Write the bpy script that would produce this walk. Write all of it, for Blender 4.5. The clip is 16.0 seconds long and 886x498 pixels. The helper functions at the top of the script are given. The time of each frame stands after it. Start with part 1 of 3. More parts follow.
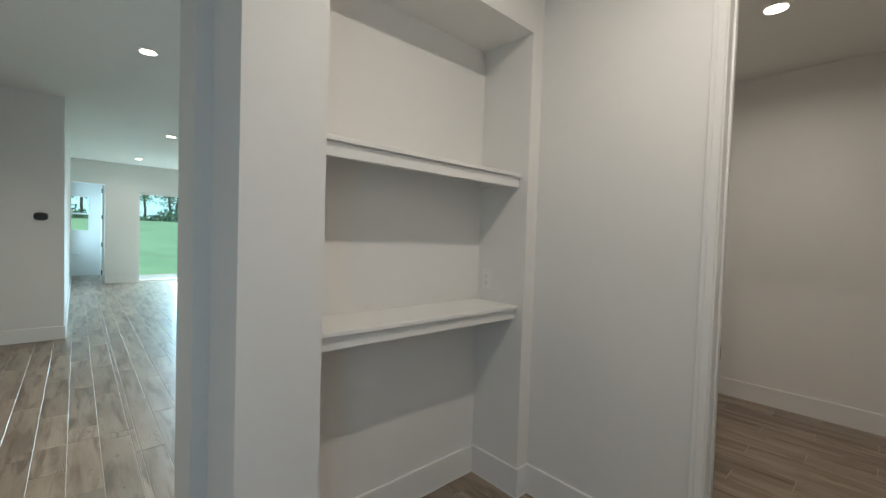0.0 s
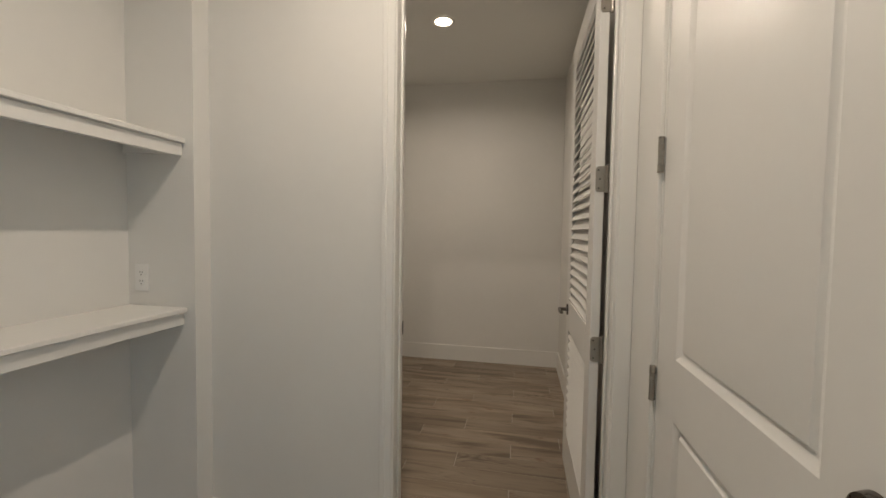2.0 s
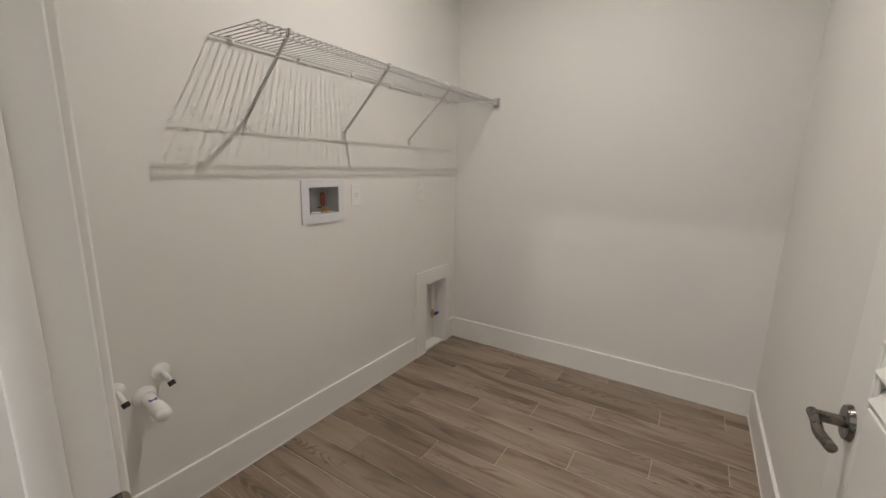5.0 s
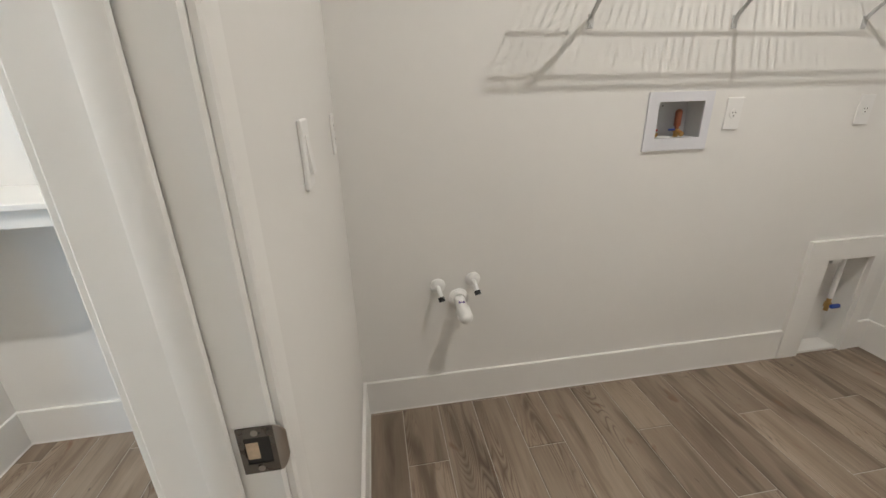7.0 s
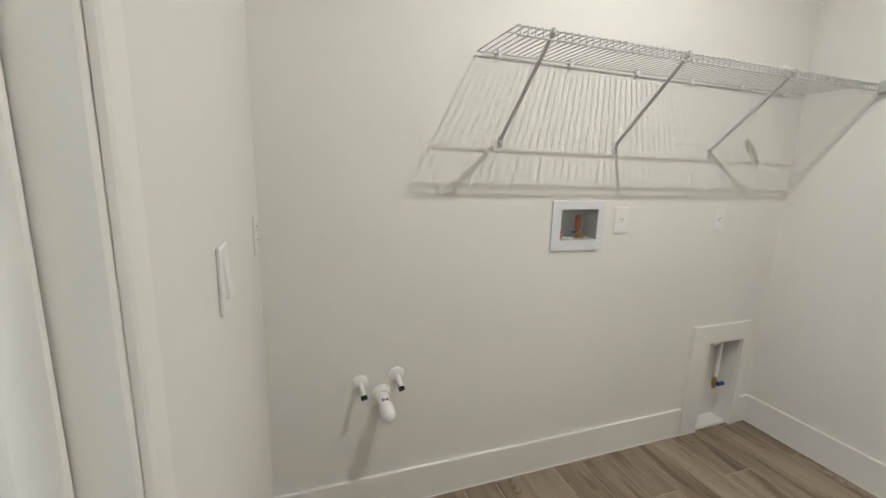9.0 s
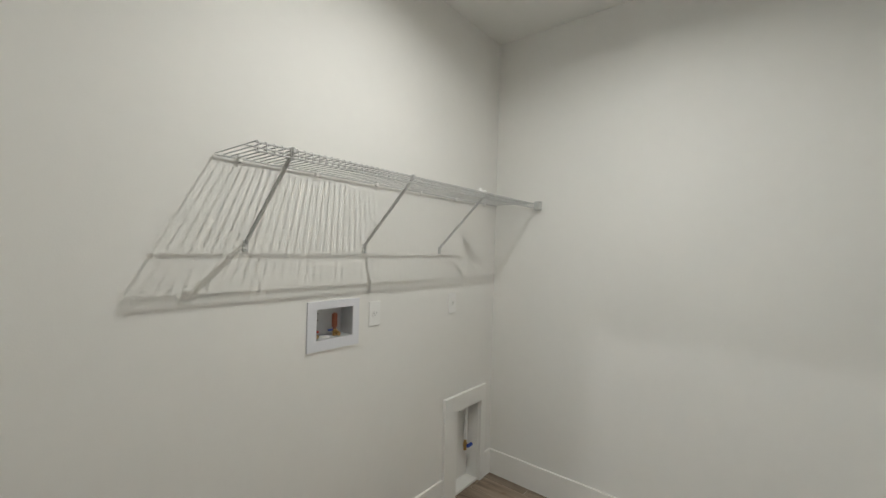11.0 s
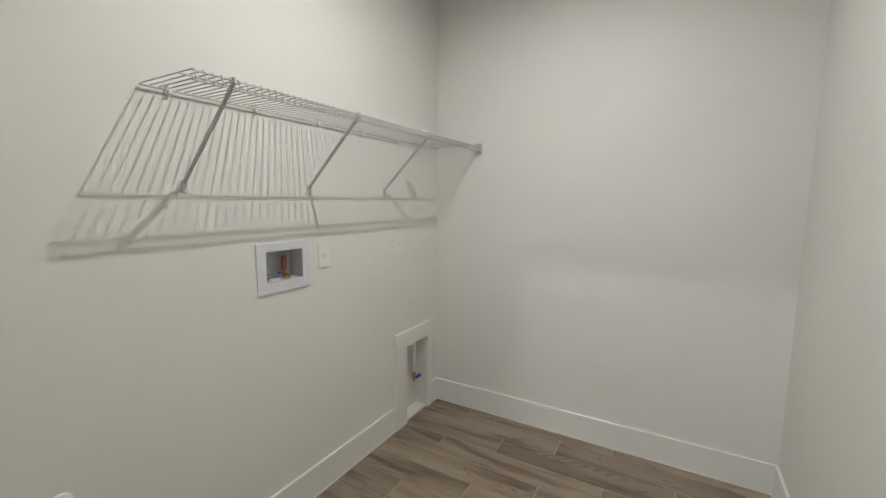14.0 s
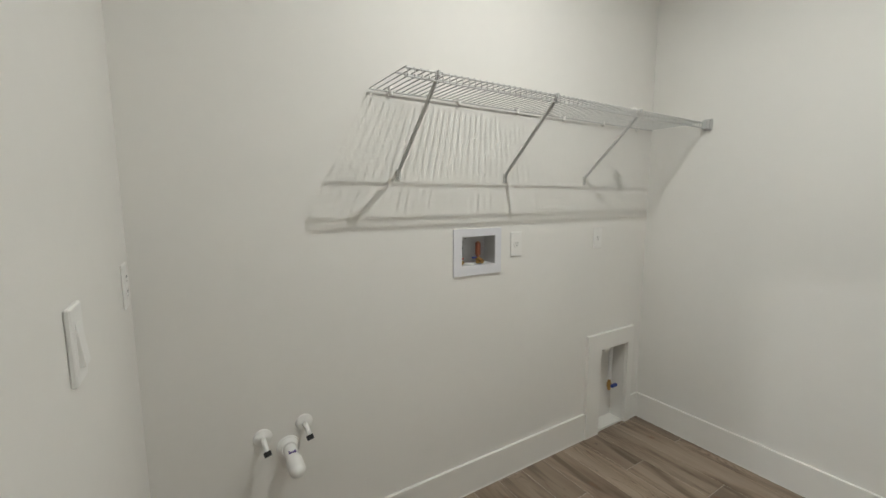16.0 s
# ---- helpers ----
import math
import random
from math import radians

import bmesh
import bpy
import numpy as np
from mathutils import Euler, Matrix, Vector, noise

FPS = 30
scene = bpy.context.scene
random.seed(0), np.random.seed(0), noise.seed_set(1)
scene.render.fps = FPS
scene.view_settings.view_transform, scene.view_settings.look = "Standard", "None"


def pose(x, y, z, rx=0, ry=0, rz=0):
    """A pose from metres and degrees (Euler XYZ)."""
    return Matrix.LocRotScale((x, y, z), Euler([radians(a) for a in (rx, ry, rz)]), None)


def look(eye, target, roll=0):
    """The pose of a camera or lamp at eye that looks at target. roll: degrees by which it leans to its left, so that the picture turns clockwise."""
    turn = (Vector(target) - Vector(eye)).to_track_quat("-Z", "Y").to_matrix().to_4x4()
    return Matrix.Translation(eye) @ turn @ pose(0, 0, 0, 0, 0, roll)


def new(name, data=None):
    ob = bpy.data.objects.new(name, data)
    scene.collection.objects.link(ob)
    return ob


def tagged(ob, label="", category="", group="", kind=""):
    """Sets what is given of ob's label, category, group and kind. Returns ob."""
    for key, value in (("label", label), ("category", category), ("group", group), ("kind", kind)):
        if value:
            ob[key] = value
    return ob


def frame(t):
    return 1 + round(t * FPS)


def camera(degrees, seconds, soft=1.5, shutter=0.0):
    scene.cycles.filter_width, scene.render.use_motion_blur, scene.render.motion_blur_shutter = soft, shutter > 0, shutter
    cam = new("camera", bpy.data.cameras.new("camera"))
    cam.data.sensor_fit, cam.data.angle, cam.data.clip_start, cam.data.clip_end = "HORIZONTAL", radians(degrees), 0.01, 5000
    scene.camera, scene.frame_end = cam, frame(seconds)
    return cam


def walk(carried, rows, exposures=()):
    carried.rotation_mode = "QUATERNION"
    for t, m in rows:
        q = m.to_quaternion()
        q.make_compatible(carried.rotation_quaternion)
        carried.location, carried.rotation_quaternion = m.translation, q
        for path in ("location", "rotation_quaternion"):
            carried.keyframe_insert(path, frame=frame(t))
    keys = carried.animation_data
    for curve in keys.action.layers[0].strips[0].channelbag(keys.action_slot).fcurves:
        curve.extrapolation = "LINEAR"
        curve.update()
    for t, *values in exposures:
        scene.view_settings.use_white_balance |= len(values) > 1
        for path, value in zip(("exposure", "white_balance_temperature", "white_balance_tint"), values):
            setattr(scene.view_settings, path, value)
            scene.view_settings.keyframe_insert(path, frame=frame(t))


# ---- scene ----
cam = camera(95.1, 16.0)
PATH = [
    (0, (1.536, -1.962, 1.388), (0.054, -0.62, 1.326), 1.9),
    (0.5, (1.553, -1.985, 1.447), (0.149, -0.572, 1.623), 2.7),
    (1, (1.569, -1.975, 1.433), (0.345, -0.404, 1.615), 2.5),
    (1.2, (1.591, -1.961, 1.437), (0.506, -0.284, 1.54), 2.1),
    (1.5, (1.623, -1.875, 1.408), (0.802, -0.052, 1.43), 1.9),
    (2, (1.575, -1.665, 1.371), (1.199, 0.297, 1.28), 0.9),
    (2.2, (1.571, -1.569, 1.394), (1.287, 0.405, 1.241), 1.0),
    (2.5, (1.539, -1.418, 1.383), (1.393, 0.567, 1.188), 0.8),
    (3, (1.495, -1.109, 1.35), (1.427, 0.876, 1.11), 0.9),
    (3.2, (1.497, -1.002, 1.335), (1.412, 0.978, 1.069), 1.0),
    (5.3, (1.595, -0.048, 1.343), (0.33, 1.443, 0.923), 0.7),
    (5.5, (1.554, -0.003, 1.329), (0.146, 1.353, 0.905), 0.4),
    (6, (1.486, 0.073, 1.328), (-0.197, 1.032, 0.83), 0.1),
    (6.5, (1.457, 0.121, 1.288), (-0.365, 0.663, 0.668), -0.7),
    (7, (1.42, 0.121, 1.281), (-0.422, 0.418, 0.561), -1.3),
    (7.5, (1.408, 0.119, 1.261), (-0.404, 0.363, 0.45), -1.1),
    (8, (1.415, 0.121, 1.273), (-0.425, 0.453, 0.563), 0.1),
    (8.2, (1.427, 0.125, 1.292), (-0.428, 0.515, 0.654), 0.7),
    (10.3, (1.443, 0.167, 1.48), (-0.148, 1.377, 1.413), 2.2),
    (10.5, (1.452, 0.183, 1.484), (-0.051, 1.501, 1.442), 2.1),
    (11, (1.468, 0.184, 1.502), (0.204, 1.734, 1.499), 1.6),
    (11.5, (1.466, 0.154, 1.503), (0.508, 1.909, 1.53), 1.0),
    (12, (1.488, 0.124, 1.486), (0.848, 2.019, 1.513), 0.6),
    (12.5, (1.529, 0.108, 1.485), (1.022, 2.041, 1.436), 0.6),
    (13, (1.487, 0.095, 1.455), (0.934, 2.006, 1.245), 0.9),
    (13.5, (1.491, 0.087, 1.442), (0.773, 1.934, 1.169), 0.6),
    (14, (1.459, 0.094, 1.45), (0.469, 1.815, 1.211), 0.4),
    (14.5, (1.442, 0.106, 1.443), (0.203, 1.652, 1.171), 0.6),
    (15, (1.465, 0.14, 1.422), (0.074, 1.535, 1.077), 0.9),
    (15.5, (1.484, 0.165, 1.407), (-0.047, 1.404, 1.058), 0.4),
    (16, (1.454, 0.160, 1.399), (-0.230, 1.211, 1.152), -0.1),
]
walk(cam, [(t, look(eye, target, roll)) for t, eye, target, roll in PATH],
     exposures=((0, 0.0, 6700, 11), (0.5, -0.07, 6950, 13), (1.0, -0.09, 7100, 13), (2.0, 0.10, 7500, 14), (3.0, 0.24, 6900, 15), (5.5, 0.92, 6500, 13),
                (7.5, 1.22, 6300, 10), (8.2, 1.29, 6250, 9), (10.5, 0.97, 6080, 5), (12.5, 0.90, 6030, 6), (14.5, 0.97, 6080, 5), (16, 1.02, 6080, 5)))

# ---------------------------------------------------------------- world and light
world = bpy.data.worlds.new("world")
scene.world = world
world.use_nodes = True
wn = world.node_tree
sky = wn.nodes.new("ShaderNodeTexSky")
sky.sky_type = "NISHITA"
sky.sun_disc = False
sky.ozone_density, sky.dust_density = 4.0, 0.2
sky.sun_elevation, sky.sun_rotation = radians(64), radians(-12)
wn.links.new(sky.outputs[0], wn.nodes["Background"].inputs[0])
wn.nodes["Background"].inputs[1].default_value = 0.15
world.cycles.sampling_method = "NONE"


def lamp(name, kind, m, energy, color, **more):
    data = bpy.data.lights.new(name, kind)
    data.energy, data.color = energy, color
    for key, value in more.items():
        setattr(data, key, value)
    ob = new(name, data)
    ob.matrix_world = m
    return ob


H = 2.892          # ceiling height
WARM = (1.0, 0.95, 0.87)
LIGHTS = ((0.983, 1.298), (1.26, -0.95), (-1.45, -1.50), (-2.83, -1.51), (-6.55, -0.80), (-9.83, -0.94))
WATTS = (9.2, 13.4, 19, 14, 8, 8)
SPREADS = (162, 172, 150, 150, 150, 150)
SIZES = (0.030, 0.07, 0.1, 0.1, 0.1, 0.1)
lamp("sun", "SUN", look((0, 0, 30), (3, -14, 0)), 5.0, (0.80, 0.96, 1.0), angle=radians(10))
for (lx, ly), watts, size, wide in zip(LIGHTS, WATTS, SIZES, SPREADS):
    lamp("ceiling_lamp", "AREA", pose(lx, ly, H - 0.012), watts, WARM, shape="DISK", size=size, spread=radians(wide))
DAY = (0.46, 0.79, 1.0)
lamp("slider_daylight", "AREA", pose(-11.2, 1.25, 1.15, 0, -42, 0), 560, DAY, shape="RECTANGLE", size=2.2, size_y=2.2, spread=radians(130))
# Added lamp, brightens the far room through an unseen opening in its south wall.
lamp("far_window_daylight", "AREA", pose(-12.2, -2.15, 1.5, 90, 0, 0), 28, DAY, shape="RECTANGLE", size=1.1, size_y=1.3)
# Unseen source, assumed from the bluish cast on the nook's wall.
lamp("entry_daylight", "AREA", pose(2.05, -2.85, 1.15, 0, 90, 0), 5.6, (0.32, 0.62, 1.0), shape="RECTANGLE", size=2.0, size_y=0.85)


# ---------------------------------------------------------------- materials
def shade(name, color, rough=0.5, metal=0.0, vary=0.05, scale=6.0, bump=0.0, bump_scale=200.0, coat=0.0):
    """A painted, moulded or metal surface: two scales of tone and fine relief."""
    mat = bpy.data.materials.new(name)
    mat.use_nodes = True
    n, l = mat.node_tree.nodes, mat.node_tree.links
    bsdf = n["Principled BSDF"]
    co = n.new("ShaderNodeTexCoord")
    big, fine, mix = n.new("ShaderNodeTexNoise"), n.new("ShaderNodeTexNoise"), n.new("ShaderNodeMath")
    big.inputs["Scale"].default_value, fine.inputs["Scale"].default_value = scale, scale * 14
    big.inputs["Detail"].default_value = 4
    mix.operation, mix.inputs[1].default_value = "MULTIPLY_ADD", 0.35
    ramp = n.new("ShaderNodeValToRGB")
    a, b = ramp.color_ramp.elements
    a.position, b.position = 0.3, 1.0
    a.color = (*[c * (1 - vary) for c in color], 1)
    b.color = (*[min(1, c * (1 + vary)) for c in color], 1)
    for tex in (big, fine):
        l.new(co.outputs["Object"], tex.inputs["Vector"])
    l.new(fine.outputs["Fac"], mix.inputs[0])
    l.new(big.outputs["Fac"], mix.inputs[2])
    l.new(mix.outputs[0], ramp.inputs[0])
    l.new(ramp.outputs[0], bsdf.inputs["Base Color"])
    rr = n.new("ShaderNodeMapRange")
    rr.inputs["To Min"].default_value, rr.inputs["To Max"].default_value = rough * 0.85, min(1, rough * 1.15)
    l.new(big.outputs["Fac"], rr.inputs["Value"])
    l.new(rr.outputs[0], bsdf.inputs["Roughness"])
    bsdf.inputs["Metallic"].default_value = metal
    bsdf.inputs["Coat Weight"].default_value = coat
    if bump:
        tex, bp = n.new("ShaderNodeTexNoise"), n.new("ShaderNodeBump")
        tex.inputs["Scale"].default_value, tex.inputs["Detail"].default_value = bump_scale, 3
        bp.inputs["Strength"].default_value, bp.inputs["Distance"].default_value = bump, 0.002
        l.new(co.outputs["Object"], tex.inputs["Vector"])
        l.new(tex.outputs["Fac"], bp.inputs["Height"])
        l.new(bp.outputs[0], bsdf.inputs["Normal"])
    return mat


def glow(name, color, strength):
    mat = bpy.data.materials.new(name)
    mat.use_nodes = True
    bsdf = mat.node_tree.nodes["Principled BSDF"]
    bsdf.inputs["Base Color"].default_value = (0.9, 0.88, 0.84, 1)
    bsdf.inputs["Emission Color"].default_value = (*color, 1)
    bsdf.inputs["Emission Strength"].default_value = strength
    return mat


def plank_material():
    """Glazed wood-look tile: streaked grain, knots and a tone of its own for every plank."""
    mat = bpy.data.materials.new("wood_look_tile")
    mat.use_nodes = True
    n, l = mat.node_tree.nodes, mat.node_tree.links
    bsdf = n["Principled BSDF"]
    co, info, geo = n.new("ShaderNodeTexCoord"), n.new("ShaderNodeObjectInfo"), n.new("ShaderNodeNewGeometry")
    own = n.new("ShaderNodeMath")
    own.operation = "ADD"
    l.new(info.outputs["Random"], own.inputs[0])
    l.new(geo.outputs["Random Per Island"], own.inputs[1])
    off, add = n.new("ShaderNodeVectorMath"), n.new("ShaderNodeVectorMath")
    off.operation, add.operation = "SCALE", "ADD"
    off.inputs[0].default_value = (37.0, 61.0, 17.0)
    l.new(own.outputs[0], off.inputs["Scale"])
    l.new(geo.outputs["Position"], add.inputs[0])
    l.new(off.outputs[0], add.inputs[1])

    def noise_at(stretch, scale, detail, distort=0.0):
        mp, tex = n.new("ShaderNodeMapping"), n.new("ShaderNodeTexNoise")
        mp.inputs["Scale"].default_value = stretch
        tex.inputs["Scale"].default_value, tex.inputs["Detail"].default_value = scale, detail
        tex.inputs["Distortion"].default_value = distort
        l.new(add.outputs[0], mp.inputs[0])
        l.new(mp.outputs[0], tex.inputs["Vector"])
        return tex

    def math_node(op, a, b=None):
        m = n.new("ShaderNodeMath")
        m.operation = op
        for slot, v in ((0, a), (1, b)):
            if isinstance(v, (int, float)):
                m.inputs[slot].default_value = v
            elif v is not None:
                l.new(v, m.inputs[slot])
        return m.outputs[0]

    def ranged(v, a, b, c, d):
        m = n.new("ShaderNodeMapRange")
        for key, x in (("From Min", a), ("From Max", b), ("To Min", c), ("To Max", d)):
            m.inputs[key].default_value = x
        l.new(v, m.inputs["Value"])
        return m.outputs[0]

    def blend(kind, factor, a, b):
        m = n.new("ShaderNodeMix")
        m.data_type, m.blend_type = "RGBA", kind
        for slot, v in ((0, factor), (6, a), (7, b)):
            if isinstance(v, (int, float)):
                m.inputs[slot].default_value = v
            elif isinstance(v, tuple):
                m.inputs[slot].default_value = v
            else:
                l.new(v, m.inputs[slot])
        return m.outputs[2]

    streak = noise_at((2.0, 15, 1), 1.0, 4, 0.6)
    field = noise_at((1.2, 7, 1), 1.0, 3, 0.4)
    fine = noise_at((5, 150, 1), 1.0, 4)
    rise = noise_at((1.1, 8.5, 1), 1.0, 1, 0.35)
    where = noise_at((1.3, 8, 1), 1.0, 2)
    knots = noise_at((8, 17, 1), 1.0, 1, 0.3)
    pips = noise_at((15, 42, 1), 1.0, 1)
    ramp = n.new("ShaderNodeValToRGB")
    e = ramp.color_ramp.elements
    e[0].position, e[0].color = 0.34, (0.225, 0.169, 0.122, 1)
    e[1].position, e[1].color = 0.68, (0.365, 0.290, 0.220, 1)
    mid = e.new(0.50)
    mid.color = (0.300, 0.233, 0.173, 1)
    l.new(field.outputs["Fac"], ramp.inputs[0])
    color = blend("MULTIPLY", 0.7, ramp.outputs[0], ranged(fine.outputs["Fac"], 0.35, 0.65, 0.88, 1.08))
    color = blend("MIX", ranged(streak.outputs["Fac"], 0.50, 0.68, 0.0, 0.85), color, (0.120, 0.080, 0.053, 1))
    patch = ranged(where.outputs["Fac"], 0.54, 0.64, 0.0, 1.0)
    rings = math_node("PINGPONG", math_node("MULTIPLY", rise.outputs["Fac"], 34.0), 0.5)
    color = blend("MIX", math_node("MULTIPLY", patch, ranged(rings, 0.22, 0.5, 0.0, 0.45)), color, (0.40, 0.325, 0.245, 1))
    color = blend("MIX", math_node("MULTIPLY", patch, ranged(rings, 0.0, 0.15, 0.78, 0.0)), color, (0.115, 0.070, 0.045, 1))
    color = blend("MIX", ranged(knots.outputs["Fac"], 0.70, 0.78, 0.0, 0.75), color, (0.190, 0.100, 0.058, 1))
    color = blend("MIX", ranged(pips.outputs["Fac"], 0.76, 0.82, 0.0, 0.8), color, (0.060, 0.042, 0.034, 1))
    fract = math_node("FRACT", math_node("MULTIPLY", own.outputs[0], 7.31))
    color = blend("MULTIPLY", 1.0, color, ranged(fract, 0.0, 1.0, 0.78, 1.06))
    l.new(color, bsdf.inputs["Base Color"])
    rg = n.new("ShaderNodeMapRange")
    rg.inputs["To Min"].default_value, rg.inputs["To Max"].default_value = 0.30, 0.46
    l.new(streak.outputs["Fac"], rg.inputs["Value"])
    l.new(rg.outputs[0], bsdf.inputs["Roughness"])
    bp = n.new("ShaderNodeBump")
    bp.inputs["Strength"].default_value, bp.inputs["Distance"].default_value = 0.25, 0.001
    l.new(fine.outputs["Fac"], bp.inputs["Height"])
    l.new(bp.outputs[0], bsdf.inputs["Normal"])
    return mat


WALL = shade("wall_paint", (0.77, 0.755, 0.725), 0.62, vary=0.025, scale=1.3, bump=0.10, bump_scale=160)
CEIL = shade("ceiling_paint", (0.78, 0.77, 0.74), 0.8, vary=0.02, scale=1.5, bump=0.18, bump_scale=110)
TRIM = shade("trim_paint", (0.80, 0.785, 0.755), 0.34, vary=0.02, scale=3, bump=0.03, bump_scale=60)
DOORP = shade("door_paint", (0.80, 0.785, 0.76), 0.36, vary=0.02, scale=3, bump=0.05, bump_scale=90)
GROUT = shade("grout", (0.47, 0.43, 0.375), 0.9, vary=0.12, scale=30, bump=0.3, bump_scale=500)
WOOD = plank_material()
GLASS = bpy.data.materials.new("glass")
GLASS.use_nodes = True
gn, gl = GLASS.node_tree.nodes, GLASS.node_tree.links
gmix, gclear, ggloss = gn.new("ShaderNodeMixShader"), gn.new("ShaderNodeBsdfTransparent"), gn.new("ShaderNodeBsdfGlossy")
ggloss.inputs["Roughness"].default_value = 0.02
gclear.inputs["Color"].default_value = (0.93, 0.97, 0.95, 1)
gmix.inputs[0].default_value = 0.05
gl.new(gclear.outputs[0], gmix.inputs[1])
gl.new(ggloss.outputs[0], gmix.inputs[2])
gl.new(gmix.outputs[0], gn["Material Output"].inputs["Surface"])
PLASTIC = shade("white_plastic", (0.80, 0.79, 0.77), 0.38, vary=0.02, scale=20)
COOL = shade("cool_white_plastic", (0.70, 0.70, 0.735), 0.42, vary=0.02, scale=20)
# Grey taken darker to hold the shade inside the washer box.
TUB = shade("shaded_white_plastic", (0.50, 0.505, 0.51), 0.5, vary=0.06, scale=25)
WIRE = shade("coated_wire", (0.52, 0.518, 0.51), 0.42, vary=0.05, scale=30)
STEEL = shade("painted_steel", (0.50, 0.50, 0.49), 0.45, metal=0.0, vary=0.06, scale=30)
NICKEL = shade("satin_nickel", (0.40, 0.365, 0.325), 0.34, metal=1.0, vary=0.08, scale=40)
BRASS = shade("brass", (0.52, 0.34, 0.13), 0.3, metal=1.0, vary=0.12, scale=60)
COPPER = shade("copper", (0.30, 0.105, 0.06), 0.42, metal=0.6, vary=0.15, scale=60)
RED = shade("red_plastic", (0.45, 0.03, 0.02), 0.4, scale=40)
BLUE = shade("blue_plastic", (0.02, 0.06, 0.30), 0.4, scale=40)
BLACK = shade("black_plastic", (0.012, 0.012, 0.013), 0.3, vary=0.2, scale=40)
# Dark nickel of handles and deadbolt; on the strike plate it imitates dark reflections.
DARK_NICKEL = shade("dark_nickel", (0.16, 0.145, 0.13), 0.28, metal=1.0, vary=0.2, scale=60)
DARK = shade("dark_hole", (0.02, 0.018, 0.016), 0.7, vary=0.3, scale=60)
RAW = shade("raw_wood", (0.55, 0.43, 0.30), 0.8, vary=0.3, scale=150)
INK = shade("violet_print", (0.16, 0.12, 0.30), 0.6, scale=60)
GRASS = shade("grass", (0.20, 0.37, 0.19), 0.9, vary=0.35, scale=0.6, bump=0.5, bump_scale=20)
LEAF = shade("leaves", (0.12, 0.23, 0.13), 0.7, vary=0.5, scale=1.5)
BARK = shade("bark", (0.16, 0.13, 0.10), 0.9, vary=0.3, scale=6, bump=0.5, bump_scale=30)
CONCRETE = shade("concrete", (0.42, 0.41, 0.39), 0.85, vary=0.15, scale=3, bump=0.2, bump_scale=80)
LENS = glow("lamp_lens", (1.0, 0.88, 0.7), 14.0)
LENS.cycles.emission_sampling = "NONE"


# ---------------------------------------------------------------- mesh helpers
ORIGIN = {}


def put(bm, box, bevel=0.0, seg=1):
    """A box x0 x1 y0 y1 z0 z1 with rounded edges, added to bm."""
    x0, x1, y0, y1, z0, z1 = box
    m = Matrix.Translation(((x0 + x1) / 2, (y0 + y1) / 2, (z0 + z1) / 2)) @ Matrix.Diagonal((x1 - x0, y1 - y0, z1 - z0, 1))
    made = bmesh.ops.create_cube(bm, size=1, matrix=m)["verts"]
    if bevel:
        edges = list({e for v in made for e in v.link_edges})
        bmesh.ops.bevel(bm, geom=edges, offset=bevel, segments=seg, affect="EDGES", profile=0.5)
    return bm


def boxes(*items, bevel=0.0):
    bm = bmesh.new()
    for it in items:
        put(bm, it, bevel)
    return bm


def rod(bm, a, b, r, r2=None, sides=10, caps=True):
    """A round bar from a to b."""
    a, b = Vector(a), Vector(b)
    d = b - a
    m = Matrix.Translation((a + b) / 2) @ d.to_track_quat("Z", "Y").to_matrix().to_4x4()
    bmesh.ops.create_cone(bm, cap_ends=caps, segments=sides, radius1=r, radius2=r if r2 is None else r2, depth=d.length, matrix=m)
    return bm


def finish(name, bm, material, smooth=True):
    bm.normal_update()
    me = bpy.data.meshes.new(name)
    bm.to_mesh(me)
    bm.free()
    me.materials.append(material)
    if smooth:
        me.shade_smooth()
        me.set_sharp_from_angle(angle=radians(35))
    return me


def thing(name, at, label, category, group="", kind=""):
    """An empty at the base of a thing, which parents its parts."""
    ob = new(name)
    ob.empty_display_size = 0.05
    ob.location = at
    ORIGIN[ob.name] = Vector(at)
    return tagged(ob, label, category, group, kind)


def part(name, bm, material, parent, label=""):
    """One mesh under a thing or a part; the mesh is given in the world's metres."""
    base = ORIGIN[parent.name]
    bmesh.ops.translate(bm, verts=bm.verts, vec=-base)
    ob = new(name, finish(name, bm, material))
    ob.parent = parent
    ORIGIN[ob.name] = base
    return tagged(ob, label)


def solid(name, bm, material, label, category, kind="structure", group=""):
    """A thing of one mesh, in the world's metres."""
    ob = new(name, finish(name, bm, material))
    ORIGIN[ob.name] = Vector((0, 0, 0))
    return tagged(ob, label, category, group, kind)


